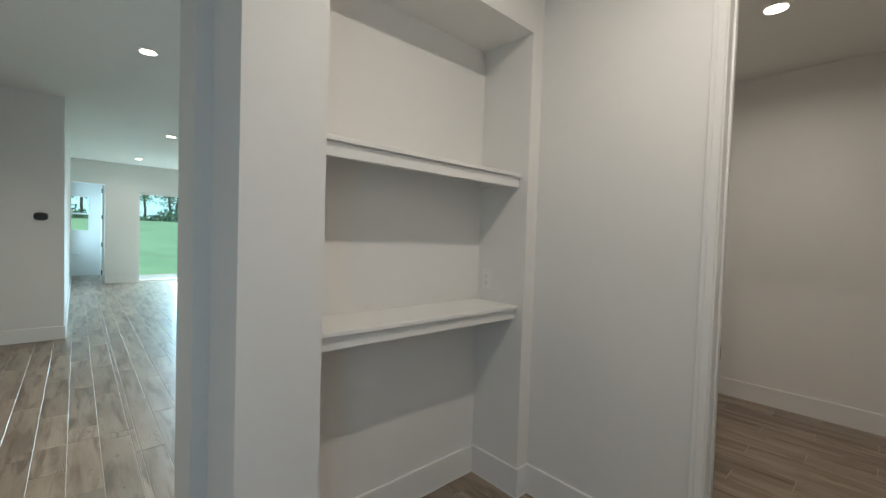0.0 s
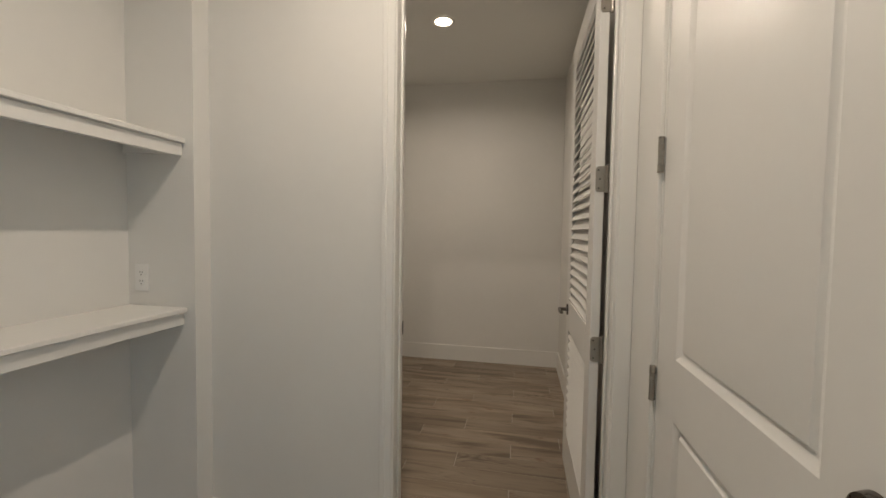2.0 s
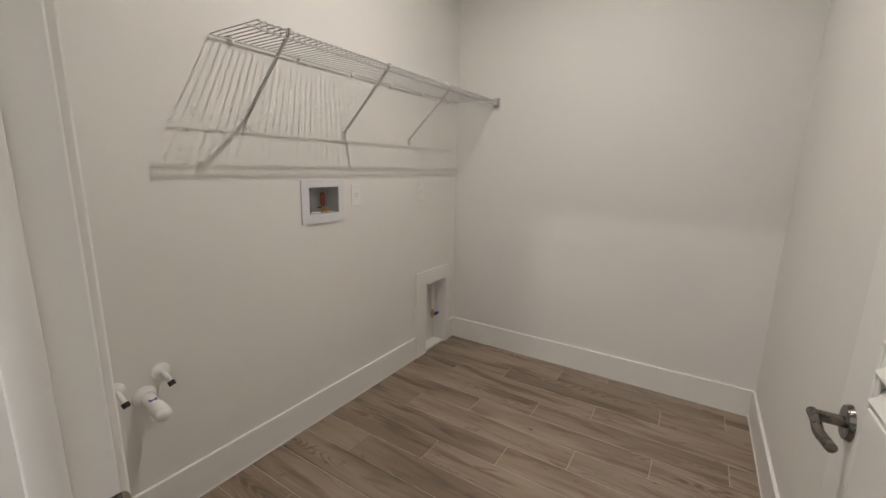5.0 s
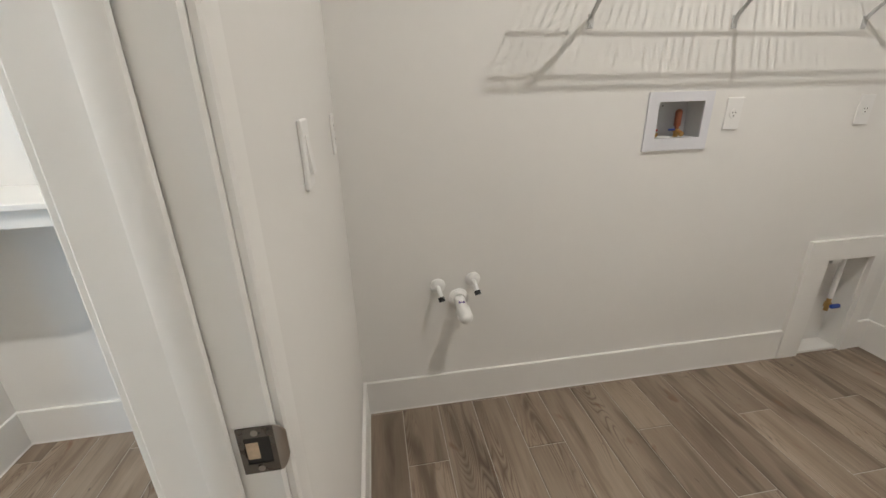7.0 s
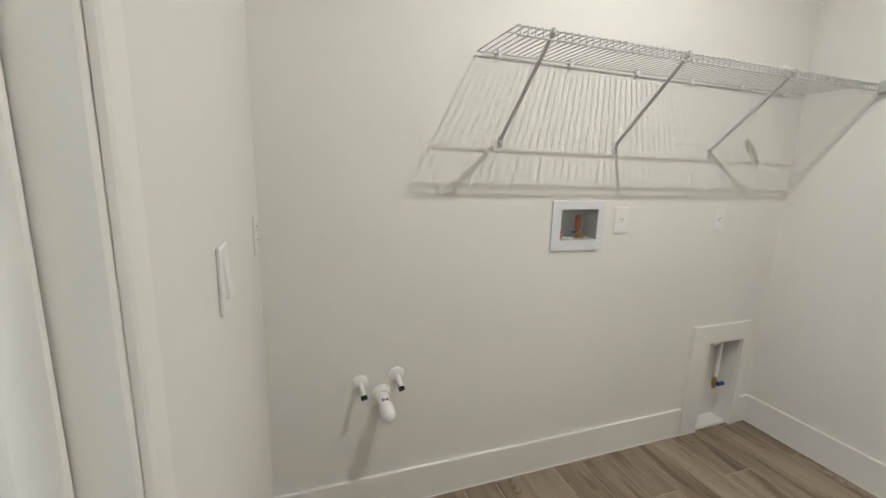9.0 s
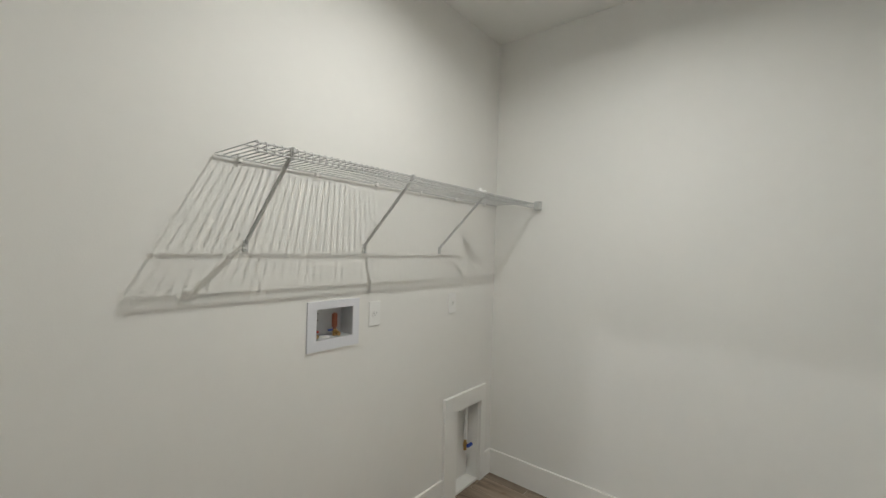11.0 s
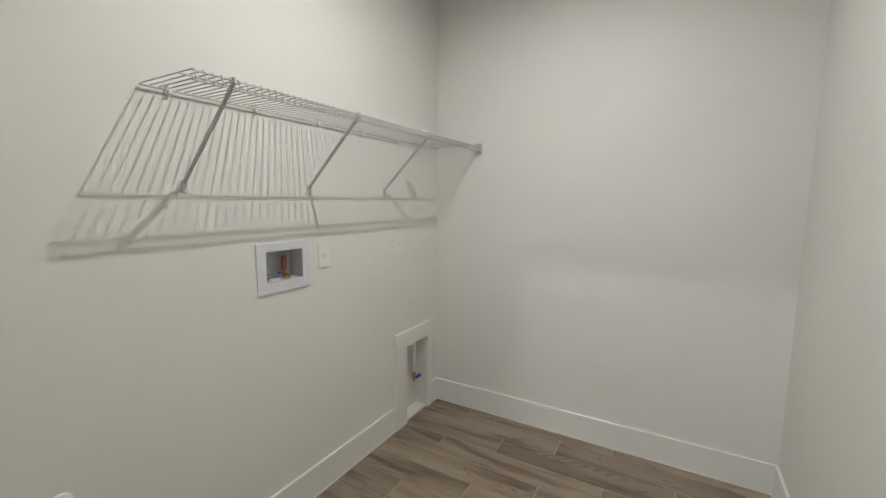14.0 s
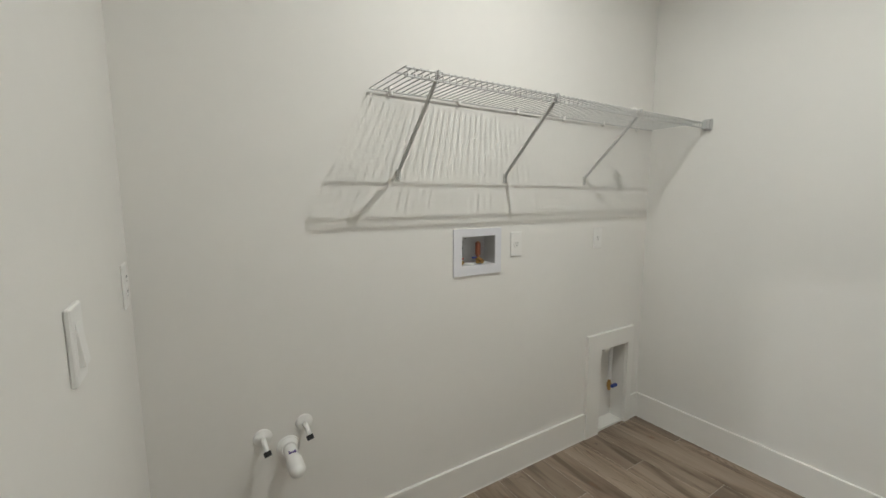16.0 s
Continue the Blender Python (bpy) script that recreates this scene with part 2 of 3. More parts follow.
def pierced(u0, u1, z0, z1, t0, t1, axis, holes):
    """A wall slab along x or y, with rectangular holes (u0, u1, z0, z1) right through."""
    us = sorted({u0, u1, *[min(max(h[k], u0), u1) for h in holes for k in (0, 1)]})
    zs = sorted({z0, z1, *[min(max(h[k], z0), z1) for h in holes for k in (2, 3)]})

    def full(i, k):
        if not (0 <= i < len(us) - 1 and 0 <= k < len(zs) - 1):
            return False
        u, z = (us[i] + us[i + 1]) / 2, (zs[k] + zs[k + 1]) / 2
        return not any(h[0] < u < h[1] and h[2] < z < h[3] for h in holes)

    bm = bmesh.new()
    seen = {}

    def vert(u, t, z):
        key = (round(u, 5), round(t, 5), round(z, 5))
        if key not in seen:
            seen[key] = bm.verts.new((u, t, z) if axis == "x" else (t, u, z))
        return seen[key]

    def quad(*pts):
        bm.faces.new([vert(*p) for p in pts])

    for i in range(len(us) - 1):
        for k in range(len(zs) - 1):
            if not full(i, k):
                continue
            a, b, c, d = us[i], us[i + 1], zs[k], zs[k + 1]
            quad((a, t0, c), (b, t0, c), (b, t0, d), (a, t0, d))
            quad((a, t1, c), (a, t1, d), (b, t1, d), (b, t1, c))
            if not full(i - 1, k):
                quad((a, t0, c), (a, t0, d), (a, t1, d), (a, t1, c))
            if not full(i + 1, k):
                quad((b, t0, c), (b, t1, c), (b, t1, d), (b, t0, d))
            if not full(i, k - 1):
                quad((a, t0, c), (a, t1, c), (b, t1, c), (b, t0, c))
            if not full(i, k + 1):
                quad((a, t0, d), (b, t0, d), (b, t1, d), (a, t1, d))
    bmesh.ops.recalc_face_normals(bm, faces=bm.faces)
    return bm


# ---------------------------------------------------------------- structure
W, D = 1.975, 2.542              # laundry: width and depth
DW0, DW1 = -0.115, 0.0           # wall between hall and laundry
JL, JR, JT = 1.085, 1.907, 2.44   # laundry doorway, between its jambs
NX, NB = 0.241, -0.09            # nook: face and back
NY0, NY1, NT = -1.336, -0.203, 2.461
STUB = -1.608                    # end of the nook's wall
HX = 1.985                       # hall's right wall
BY = -3.4                        # wall behind the hall
GX0, GX1 = -11.0, -0.384         # great room
GN, GS = 3.6, -2.07
TX = -5.13                       # wall with the thermostat
BASE, BT = 0.158, 0.014          # baseboard height and thickness
DG0, DG1 = -1.175, -0.357        # hall door, along its wall

solid("wall_laundry_left", pierced(DW1, D, 0, H, NB, 0.0, "y",
      [(1.150, 1.357, 1.092, 1.241), (2.143, 2.400, 0.0, 0.522)]), WALL, "off-white painted drywall with plumbing recesses", "wall")
solid("wall_laundry_back", boxes((NB, W + 0.12, D, D + 0.12, 0, H)), WALL, "plain off-white painted drywall", "wall")
solid("wall_laundry_right", boxes((W, W + 0.12, DW1, D, 0, H)), WALL, "plain off-white painted drywall", "wall")
solid("wall_laundry_door", pierced(NB, W + 0.12, 0, H, DW0, DW1, "x", [(JL - 0.018, JR + 0.018, -0.01, JT + 0.018)]), WALL,
      "off-white drywall with a doorway to the laundry", "wall")
solid("wall_nook", pierced(STUB, DW0, 0, H, NB, NX, "y", [(NY0, NY1, -0.01, NT)]), WALL,
      "off-white drywall round a built-in shelf nook", "wall")
solid("wall_core", boxes((GX1, NB, -1.661, GN, 0, H)), WALL, "off-white painted drywall beside the great room", "wall")
# The second opening is unseen, assumed for the daylight lamp beside it.
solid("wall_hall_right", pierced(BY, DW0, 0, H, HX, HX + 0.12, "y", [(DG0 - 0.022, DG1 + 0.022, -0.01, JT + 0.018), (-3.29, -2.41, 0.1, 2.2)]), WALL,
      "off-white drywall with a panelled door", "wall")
solid("wall_hall_end", boxes((TX - 0.12, HX + 0.12, BY - 0.12, BY, 0, H)), WALL, "plain off-white painted drywall", "wall")
solid("wall_thermostat", boxes((TX - 0.12, TX, BY, GS, 0, H)), WALL, "off-white drywall with a dark thermostat", "wall")
# The opening is unseen, cut only to let the far room's added lamp in.
solid("wall_great_south", pierced(-13.15, TX - 0.12, 0, H, GS - 0.12, GS, "x", [(-12.76, -11.64, 0.84, 2.16)]), WALL, "plain off-white painted drywall", "wall")
solid("wall_great_north", boxes((GX0, GX1, GN, GN + 0.12, 0, H)), WALL, "plain off-white painted drywall", "wall")
solid("wall_great_west", pierced(GS, GN, 0, H, GX0 - 0.15, GX0, "y", [(-2.05, -1.46, -0.01, 2.36), (-0.85, 2.4, -0.01, 2.24)]), WALL,
      "off-white drywall with a sliding glass door", "wall")
solid("wall_far_room", pierced(GS - 0.12, -1.0, 0, H, -13.3, -13.15, "y", [(-2.13, -1.68, 1.2, 2.17)]), WALL,
      "off-white drywall with a window", "wall")
solid("wall_far_side", boxes((-13.15, GX0 - 0.15, -1.1, -1.0, 0, H)), WALL, "plain off-white painted drywall", "wall")
solid("ceiling", boxes((GX0 - 0.15, W + 0.14, BY - 0.12, GN + 0.12, H, H + 0.12), (-13.3, GX0 - 0.15, GS - 0.12, -1.0, H, H + 0.12)), CEIL, "flat white painted ceiling", "ceiling")
floor = solid("floor", boxes((GX0 - 0.15, W + 0.14, BY - 0.12, GN + 0.12, -0.06, -0.0022), (-13.3, GX0 - 0.15, GS - 0.12, -1.0, -0.06, -0.0022)), GROUT, "wood-look tile planks with pale grout joints", "floor")


def skirting(x0, x1, y0, y1):
    """A square-topped baseboard with an eased edge and a bead of caulk at the floor."""
    bm = boxes((x0, x1, y0, y1, 0.001, BASE), bevel=0.0022)
    put(bm, (x0 - 0.004, x1 + 0.004, y0 - 0.004, y1 + 0.004, 0.0008, 0.0055), 0.0015)
    return solid("baseboard", bm, TRIM, "tall white painted flat baseboard", "baseboard")


skirting(0.0, BT, 0.0, 2.026)
skirting(BT, W - BT, D - BT, D)
skirting(0.0, BT, 2.450, D)
skirting(W - BT, W, 0.0, D)
skirting(BT, JL - 0.066, 0.0, BT)
skirting(NX, JL - 0.066, DW0 - BT, DW0)
skirting(NX, NX + BT, NY1 + 0.001, DW0 - BT)
skirting(NB + BT, NX + BT, NY1 - BT, NY1)
skirting(NB, NB + BT, NY0, NY1)
skirting(NB + BT, NX + BT, NY0, NY0 + BT)
skirting(NX, NX + BT, STUB - BT, NY0)
skirting(NB, NX, STUB - BT, STUB)
skirting(HX - BT, HX, -2.40, DG0 - 0.09)
skirting(TX, TX + BT, BY, GS)
skirting(GX0, TX, GS, GS + BT)
skirting(GX0, GX0 + BT, -1.46, -0.93)


# ---------------------------------------------------------------- doorways
def casing(name, bm, label):
    return solid(name, bm, TRIM, label, "door trim")


CW = 0.050
CORNER = HX - 0.0124
for y0, y1, right in ((DW0 - 0.012, DW0, CORNER), (DW1, DW1 + 0.012, JR + CW)):
    bm = boxes((JL - CW, JL - 0.006, y0, y1, 0, JT + 0.006), (JR + 0.006, right, y0, y1, 0, JT + 0.006),
               (JL - CW, right, y0, y1, JT + 0.006, JT + 0.062), bevel=0.003)
    if y0 < DW0:
        put(bm, (JL - CW - 0.004, JL - CW + 0.016, y0 - 0.005, y1, 0, JT + 0.066), 0.003)
        put(bm, (JL - CW + 0.016, right, y0 - 0.005, y1, JT + 0.046, JT + 0.066), 0.003)
    casing("trim", bm, "white painted casing round the laundry doorway")
bm = boxes((JL - 0.018, JL, DW0 - 0.002, DW1 + 0.002, 0, JT), (JR, JR + 0.018, DW0 - 0.002, DW1 + 0.002, 0, JT),
           (JL - 0.018, JR + 0.018, DW0 - 0.002, DW1 + 0.002, JT, JT + 0.018), bevel=0.003)
for b in ((JL, JL + 0.010, -0.070, -0.039, 0, JT), (JR - 0.011, JR, -0.070, -0.039, 0, JT), (JL, JR, -0.070, -0.039, JT - 0.011, JT)):
    put(bm, b, 0.004, 2)
casing("door_frame", bm, "white painted door jambs with a stop")

bm = bmesh.new()
for b in ((HX - 0.012, HX, DG1 + 0.006, DW0 - 0.0005, 0, JT + 0.006), (HX - 0.012, HX, DG0 - 0.064, DG0 - 0.006, 0, JT + 0.006),
          (HX - 0.012, HX, DG0 - 0.064, DW0 - 0.0005, JT + 0.006, JT + 0.064),
          (HX - 0.017, HX, DG0 - 0.068, DG0 - 0.048, 0, JT + 0.068),
          (HX, HX + 0.118, DG1 + 0.003, DG1 + 0.020, 0, JT), (HX, HX + 0.118, DG0 - 0.020, DG0 - 0.003, 0, JT), (HX, HX + 0.118, DG0 - 0.02, DG1 + 0.02, JT, JT + 0.016),
          (HX + 0.042, HX + 0.08, DG1 - 0.009, DG1 + 0.003, 0, JT), (HX + 0.042, HX + 0.08, DG0 - 0.003, DG0 + 0.009, 0, JT)):
    put(bm, b, 0.002)
casing("trim", bm, "white painted casing round the panelled hall door")

# strike plate let into the left jamb, with the latch hole showing raw wood
strike = thing("strike_plate", (JL, -0.02, 0.93), "satin nickel strike plate with an open latch hole in the jamb", "strike plate")
bm = boxes((JL + 0.0005, JL + 0.0022, -0.034, -0.029, 0.922, 0.980), (JL + 0.0005, JL + 0.0022, -0.004, 0.001, 0.922, 0.980),
           (JL + 0.0005, JL + 0.0022, -0.029, -0.004, 0.922, 0.934), (JL + 0.0005, JL + 0.0022, -0.029, -0.004, 0.968, 0.980))
# Plate metal is darkened to stand for the dark surroundings it mirrors.
part("plate", bm, DARK_NICKEL, strike)
lip, rows = bmesh.new(), []
for k in range(5):
    f = k / 4
    y, x = 0.001 + 0.0095 * f, JL + 0.0022 - 0.0062 * f * f
    half = 0.029 * math.sqrt(max(0.0, 1 - (0.86 * f) ** 2))
    rows.append([lip.verts.new((x + d, y, 0.951 + h)) for d, h in ((0, -half), (0, half), (-0.0016, half), (-0.0016, -half))])
for a, b in zip(rows, rows[1:]):
    for k in range(4):
        lip.faces.new((a[k], a[(k + 1) % 4], b[(k + 1) % 4], b[k]))
lip.faces.new(rows[-1])
bmesh.ops.recalc_face_normals(lip, faces=lip.faces)
# Same metal as the plate, given a lighter tone where the curve catches light.
part("lip", lip, NICKEL, strike, "curved lip of the plate, lighter for the light it catches")
# Flat near-black sheet paints the hole's shade; the jamb is not cut.
part("latch_hole", boxes((JL + 0.0003, JL + 0.0010, -0.030, -0.003, 0.933, 0.969)), DARK, strike, "near-black sheet for the shade in the latch hole")
part("raw_wood", boxes((JL + 0.0009, JL + 0.0014, -0.0280, -0.0160, 0.940, 0.961), bevel=0.0002), RAW, strike, "bare wood in the hole")
for z in (0.928, 0.974):
    part("screw", rod(bmesh.new(), (JL + 0.0015, -0.017, z), (JL + 0.0030, -0.017, z), 0.0035, sides=10), NICKEL, strike)


# ---------------------------------------------------------------- doors
def hinge_leaf(parent, z, with_leaf=True, px=0.0, py=0.0, lx0=0, lx1=0, ly=0, r=0.0068):
    """A butt hinge: a knuckled barrel and, where it shows, a leaf with rounded corners."""
    bm = bmesh.new()
    for k in range(5):
        rod(bm, (px, py, z - 0.050 + k * 0.020 + 0.0006), (px, py, z - 0.030 + k * 0.020 - 0.0006), r, sides=12)
    rod(bm, (px, py, z + 0.0500), (px, py, z + 0.0530), r * 1.18, r * 0.9, sides=12)
    rod(bm, (px, py, z - 0.0530), (px, py, z - 0.0500), r * 0.9, r * 1.18, sides=12)
    h = part("hinge", bm, NICKEL, parent, "satin nickel hinge")
    if with_leaf:
        lf = bmesh.new()
        put(lf, (lx0, lx1, ly - 0.0022, ly, z - 0.050, z + 0.050))
        vs = [e for e in lf.edges if abs(e.verts[0].co.y - e.verts[1].co.y) > 0.001 and e.verts[0].co.x < (lx0 + lx1) / 2]
        bmesh.ops.bevel(lf, geom=vs, offset=0.013, segments=5, affect="EDGES", profile=0.5)
        part("leaf", lf, NICKEL, h)
        for dx, dz in ((0.010, 0.035), (0.016, 0.0), (0.012, -0.035)):
            part("screw", rod(bmesh.new(), (lx0 + dx, ly - 0.0028, z + dz), (lx0 + dx, ly - 0.0020, z + dz), 0.0033, sides=8), DARK, h)
    return h


def lever_handle(parent, base, out, along, metal):
    """A round rosette with a lever: base on the door's face, out and along as unit vectors."""
    base, out, along = Vector(base), Vector(out), Vector(along)
    bm = rod(bmesh.new(), base, base + out * 0.008, 0.032, 0.029, sides=24)
    rod(bm, base + out * 0.008, base + out * 0.050, 0.010, sides=14)
    h = part("door_handle", bm, metal, parent, "satin nickel lever handle")
    lv = bmesh.new()
    a = base + out * 0.048 - along * 0.012
    tube(lv, [a, a + along * 0.03, a + along * 0.075 + out * 0.004, a + along * 0.118 - out * 0.004], 0.0085, 10)
    part("lever", lv, metal, h)
    return h


def tube(bm, pts, r, sides=8):
    """A bent round wire through pts."""
    pts = [Vector(p) for p in pts]
    rings = []
    for i, p in enumerate(pts):
        d = (pts[min(i + 1, len(pts) - 1)] - pts[max(i - 1, 0)]).normalized()
        q = d.to_track_quat("Z", "Y")
        rings.append([bm.verts.new(p + q @ Vector((r * math.cos(a), r * math.sin(a), 0))) for a in [2 * math.pi * k / sides for k in range(sides)]])
    for a, b in zip(rings, rings[1:]):
        for k in range(sides):
            bm.faces.new((a[k], a[(k + 1) % sides], b[(k + 1) % sides], b[k]))
    bm.faces.new(rings[0][::-1])
    bm.faces.new(rings[-1])
    return bm


def louvred_door():
    """The laundry door, standing open at a right angle to its doorway."""
    x0, x1, y0, y1, z0, z1 = 1.853, 1.888, 0.006, 0.832, 0.012, 2.428
    ob = thing("louvred_door", ((x0 + x1) / 2, (y0 + y1) / 2, 0), "white painted louvred wooden door standing open into the laundry", "door")
    st = 0.112
    for a, b in ((y0, y0 + st), (y1 - st, y1)):
        part("stile", boxes((x0, x1, a, b, z0, z1), bevel=0.002), DOORP, ob)
    for a, b in ((z1 - 0.115, z1), (0.815, 0.982), (z0, 0.235)):
        part("rail", boxes((x0, x1, y0 + st, y1 - st, a, b), bevel=0.0015), DOORP, ob)
    sb = bmesh.new()
    put(sb, (-0.0338, 0.0338, y0 + st - 0.004, y1 - st + 0.004, -0.0035, 0.0035), 0.0028)
    tilt = Matrix.Rotation(radians(-60), 4, "Y")
    bmesh.ops.transform(sb, matrix=tilt, verts=sb.verts)
    bmesh.ops.translate(sb, verts=sb.verts, vec=(0, -(y0 + y1) / 2, 0))
    slat_mesh = finish("slat", sb, DOORP)
    for a, b in ((0.982, z1 - 0.115), (0.235, 0.815)):
        count = round((b - a) / 0.0495)
        step = (b - a) / count
        for k in range(count):
            s = new("slat", slat_mesh)
            s.parent = ob
            s.location = (0, 0, a + step * (k + 0.5) + 0.0132)
            ORIGIN[s.name] = ORIGIN[ob.name]
        bm = boxes((x0 + 0.003, x0 + 0.009, y0 + st, y0 + st + 0.006, a, b), (x0 + 0.003, x0 + 0.009, y1 - st - 0.006, y1 - st, a, b),
                   (x0 + 0.003, x0 + 0.009, y0 + st, y1 - st, a, a + 0.007), (x0 + 0.003, x0 + 0.009, y0 + st, y1 - st, b - 0.007, b), bevel=0.001)
        part("bead", bm, DOORP, ob)
    for z in (0.235, 0.911, 1.580, 2.262):
        hinge_leaf(ob, z, True, px=1.897, py=0.0045, lx0=1.855, lx1=1.896, ly=y0)
    lever_handle(ob, (x0, y1 - 0.062, 0.925), (-1, 0, 0), (0, -1, 0), DARK_NICKEL)
    lever_handle(ob, (x1, y1 - 0.062, 0.925), (1, 0, 0), (0, -1, 0), DARK_NICKEL)
    part("latch", boxes((x0 + 0.006, x1 - 0.006, y1 - 0.0005, y1 + 0.0015, 0.896, 0.954)), NICKEL, ob, "satin nickel latch plate")


def sunk_panel(y0, y1, z0, z1, xf):
    """A moulded panel in a door's face at xf that looks towards -x: a sloped moulding, a cove and a raised field."""
    bm = bmesh.new()
    steps = ((0.0, 0.0), (0.003, 0.0015), (0.021, 0.0110), (0.024, 0.0113), (0.027, 0.0095), (0.031, 0.0044), (0.035, 0.0038))
    rings = []
    for inset, depth in steps:
        a, b, c, d = y0 + inset, y1 - inset, z0 + inset, z1 - inset
        rings.append([bm.verts.new((xf + depth, y, z)) for y, z in ((a, c), (b, c), (b, d), (a, d))])
    for p, q in zip(rings, rings[1:]):
        for k in range(4):
            bm.faces.new((p[k], q[k], q[(k + 1) % 4], p[(k + 1) % 4]))
    bm.faces.new(rings[-1])
    bmesh.ops.recalc_face_normals(bm, faces=bm.faces)
    if bm.faces[0].normal.x > 0:
        bmesh.ops.reverse_faces(bm, faces=bm.faces)
    return bm


def hall_door():
    xf = HX + 0.004
    ob = thing("panelled_door", (xf + 0.02, (DG0 + DG1) / 2, 0), "white painted two-panel door, closed, in the hall", "door")
    ya, yb, z0, z1 = DG0, DG1, 0.012, 2.434
    pa, pb = ya + 0.145, yb - 0.141
    lo, hi = (0.235, 0.866), (1.035, z1 - 0.140)
    for a, b in ((ya, pa), (pb, yb)):
        part("stile", boxes((xf, xf + 0.036, a, b, z0, z1)), DOORP, ob)
    for a, b in ((z0, lo[0]), (lo[1], hi[0]), (hi[1], z1)):
        part("rail", boxes((xf, xf + 0.036, pa, pb, a, b)), DOORP, ob)
    for a, b in (lo, hi):
        part("panel", sunk_panel(pa, pb, a, b, xf), DOORP, ob, "moulded raised door panel")
        part("panel_back", boxes((xf + 0.02, xf + 0.036, pa, pb, a, b)), DOORP, ob)
    for z in (0.235, 0.920, 1.605, 2.275):
        hinge_leaf(ob, z, False, px=HX - 0.0085, py=DG1 + 0.0015, r=0.0088)
    by, bz = ya + 0.052, 1.042
    bm = rod(bmesh.new(), (xf, by, bz), (xf - 0.014, by, bz), 0.033, 0.029, sides=28)
    rod(bm, (xf - 0.014, by, bz), (xf - 0.019, by, bz), 0.022, 0.020, sides=24)
    bolt = part("deadbolt", bm, DARK_NICKEL, ob, "dark nickel deadbolt rosette")
    part("thumb_turn", boxes((xf - 0.034, xf - 0.018, by - 0.005, by + 0.005, bz - 0.017, bz + 0.017), bevel=0.003), DARK_NICKEL, bolt)
    lever_handle(ob, (xf, ya + 0.060, 0.880), (-1, 0, 0), (0, 1, 0), DARK_NICKEL)


louvred_door()
hall_door()


# ---------------------------------------------------------------- nook shelves
def nook_shelf(top, label):
    ob = thing("built_in_shelf", ((NB + 0.205) / 2, (NY0 + NY1) / 2, top), label, "shelf", "built-in nook shelves")
    part("board", boxes((NB + 0.001, 0.205, NY0 + 0.001, NY1 - 0.001, top - 0.019, top), bevel=0.0025), TRIM, ob)
    part("fascia", boxes((0.170, 0.188, NY0 + 0.001, NY1 - 0.001, top - 0.072, top - 0.0195), bevel=0.002), TRIM, ob)
    part("cleat", boxes((NB + 0.001, 0.169, NY1 - 0.019, NY1 - 0.001, top - 0.058, top - 0.0195), bevel=0.0015), TRIM, ob)


nook_shelf(1.733, "white painted wooden shelf with a fascia strip, built into the nook")
nook_shelf(1.030, "white painted wooden desk shelf with fascia in the nook")


# ---------------------------------------------------------------- electrical plates
def wall_plate(name, m, label, kind):
    """A cover plate built in the plane z = 0, x across and y up, then set at the pose m."""
    ob = new(name)
    ob.matrix_world = m
    ob.empty_display_size = 0.03
    ORIGIN[ob.name] = Vector((0, 0, 0))
    tagged(ob, label, "wall switch" if kind == "switch" else "outlet")
    deep = 0.0085 if kind == "switch" else 0.0060
    bm = boxes((-0.035, 0.035, -0.0585, 0.0585, 0.0, deep), bevel=0.0024)
    part("cover_plate", bm, PLASTIC, ob)
    if kind == "switch":
        bm = boxes((-0.0165, 0.0165, -0.033, 0.033, deep - 0.003, deep + 0.0015), bevel=0.0008)
        for v in bm.verts:
            if v.co.y < -0.028 and v.co.z > deep:
                v.co.z += 0.0065
        part("rocker", bm, PLASTIC, ob, "white rocker pressed in at the top")
    else:
        spots = (0.0,) if kind == "single" else (0.0195, -0.0195)
        for cy in spots:
            r = 0.0175 if kind == "single" else 0.0165
            face = part("receptacle", rod(bmesh.new(), (0, cy, 0.005), (0, cy, 0.0082), r, r - 0.001, sides=24), PLASTIC, ob)
            for sx in (-0.0062, 0.0062):
                part("slot", boxes((sx - 0.0012, sx + 0.0012, cy + 0.001, cy + 0.0085, 0.0080, 0.0086)), DARK, face)
            part("earth_hole", rod(bmesh.new(), (0, cy - 0.0075, 0.0080), (0, cy - 0.0075, 0.0086), 0.0026, sides=10), DARK, face)
        for sy in ((0.0415, -0.0415) if kind == "single" else (0.0,)):
            part("screw", rod(bmesh.new(), (0, sy, 0.005), (0, sy, 0.0062), 0.0026, sides=10), PLASTIC, ob)
    return ob


LEFTWALL = Matrix(((0, 0, 1, 0), (1, 0, 0, 0), (0, 1, 0, 0), (0, 0, 0, 1)))
wall_plate("power_outlet", pose(0.0, 1.478, 1.183) @ LEFTWALL, "white single power outlet beside the washer box", "single")
wall_plate("power_outlet", pose(0.0, 2.080, 1.181) @ LEFTWALL, "white single power outlet near the laundry corner", "single")
DOORSIDE = Matrix(((-1, 0, 0, 0), (0, 0, 1, 0), (0, 1, 0, 0), (0, 0, 0, 1)))
wall_plate("light_switch", pose(0.672, 0.0, 1.186) @ DOORSIDE, "white rocker light switch beside the laundry doorway", "switch")
wall_plate("power_outlet", pose(0.118, 0.0, 1.172) @ DOORSIDE, "white duplex power outlet in the laundry corner", "duplex")
NOOKSIDE = Matrix(((1, 0, 0, 0), (0, 0, -1, 0), (0, 1, 0, 0), (0, 0, 0, 1)))
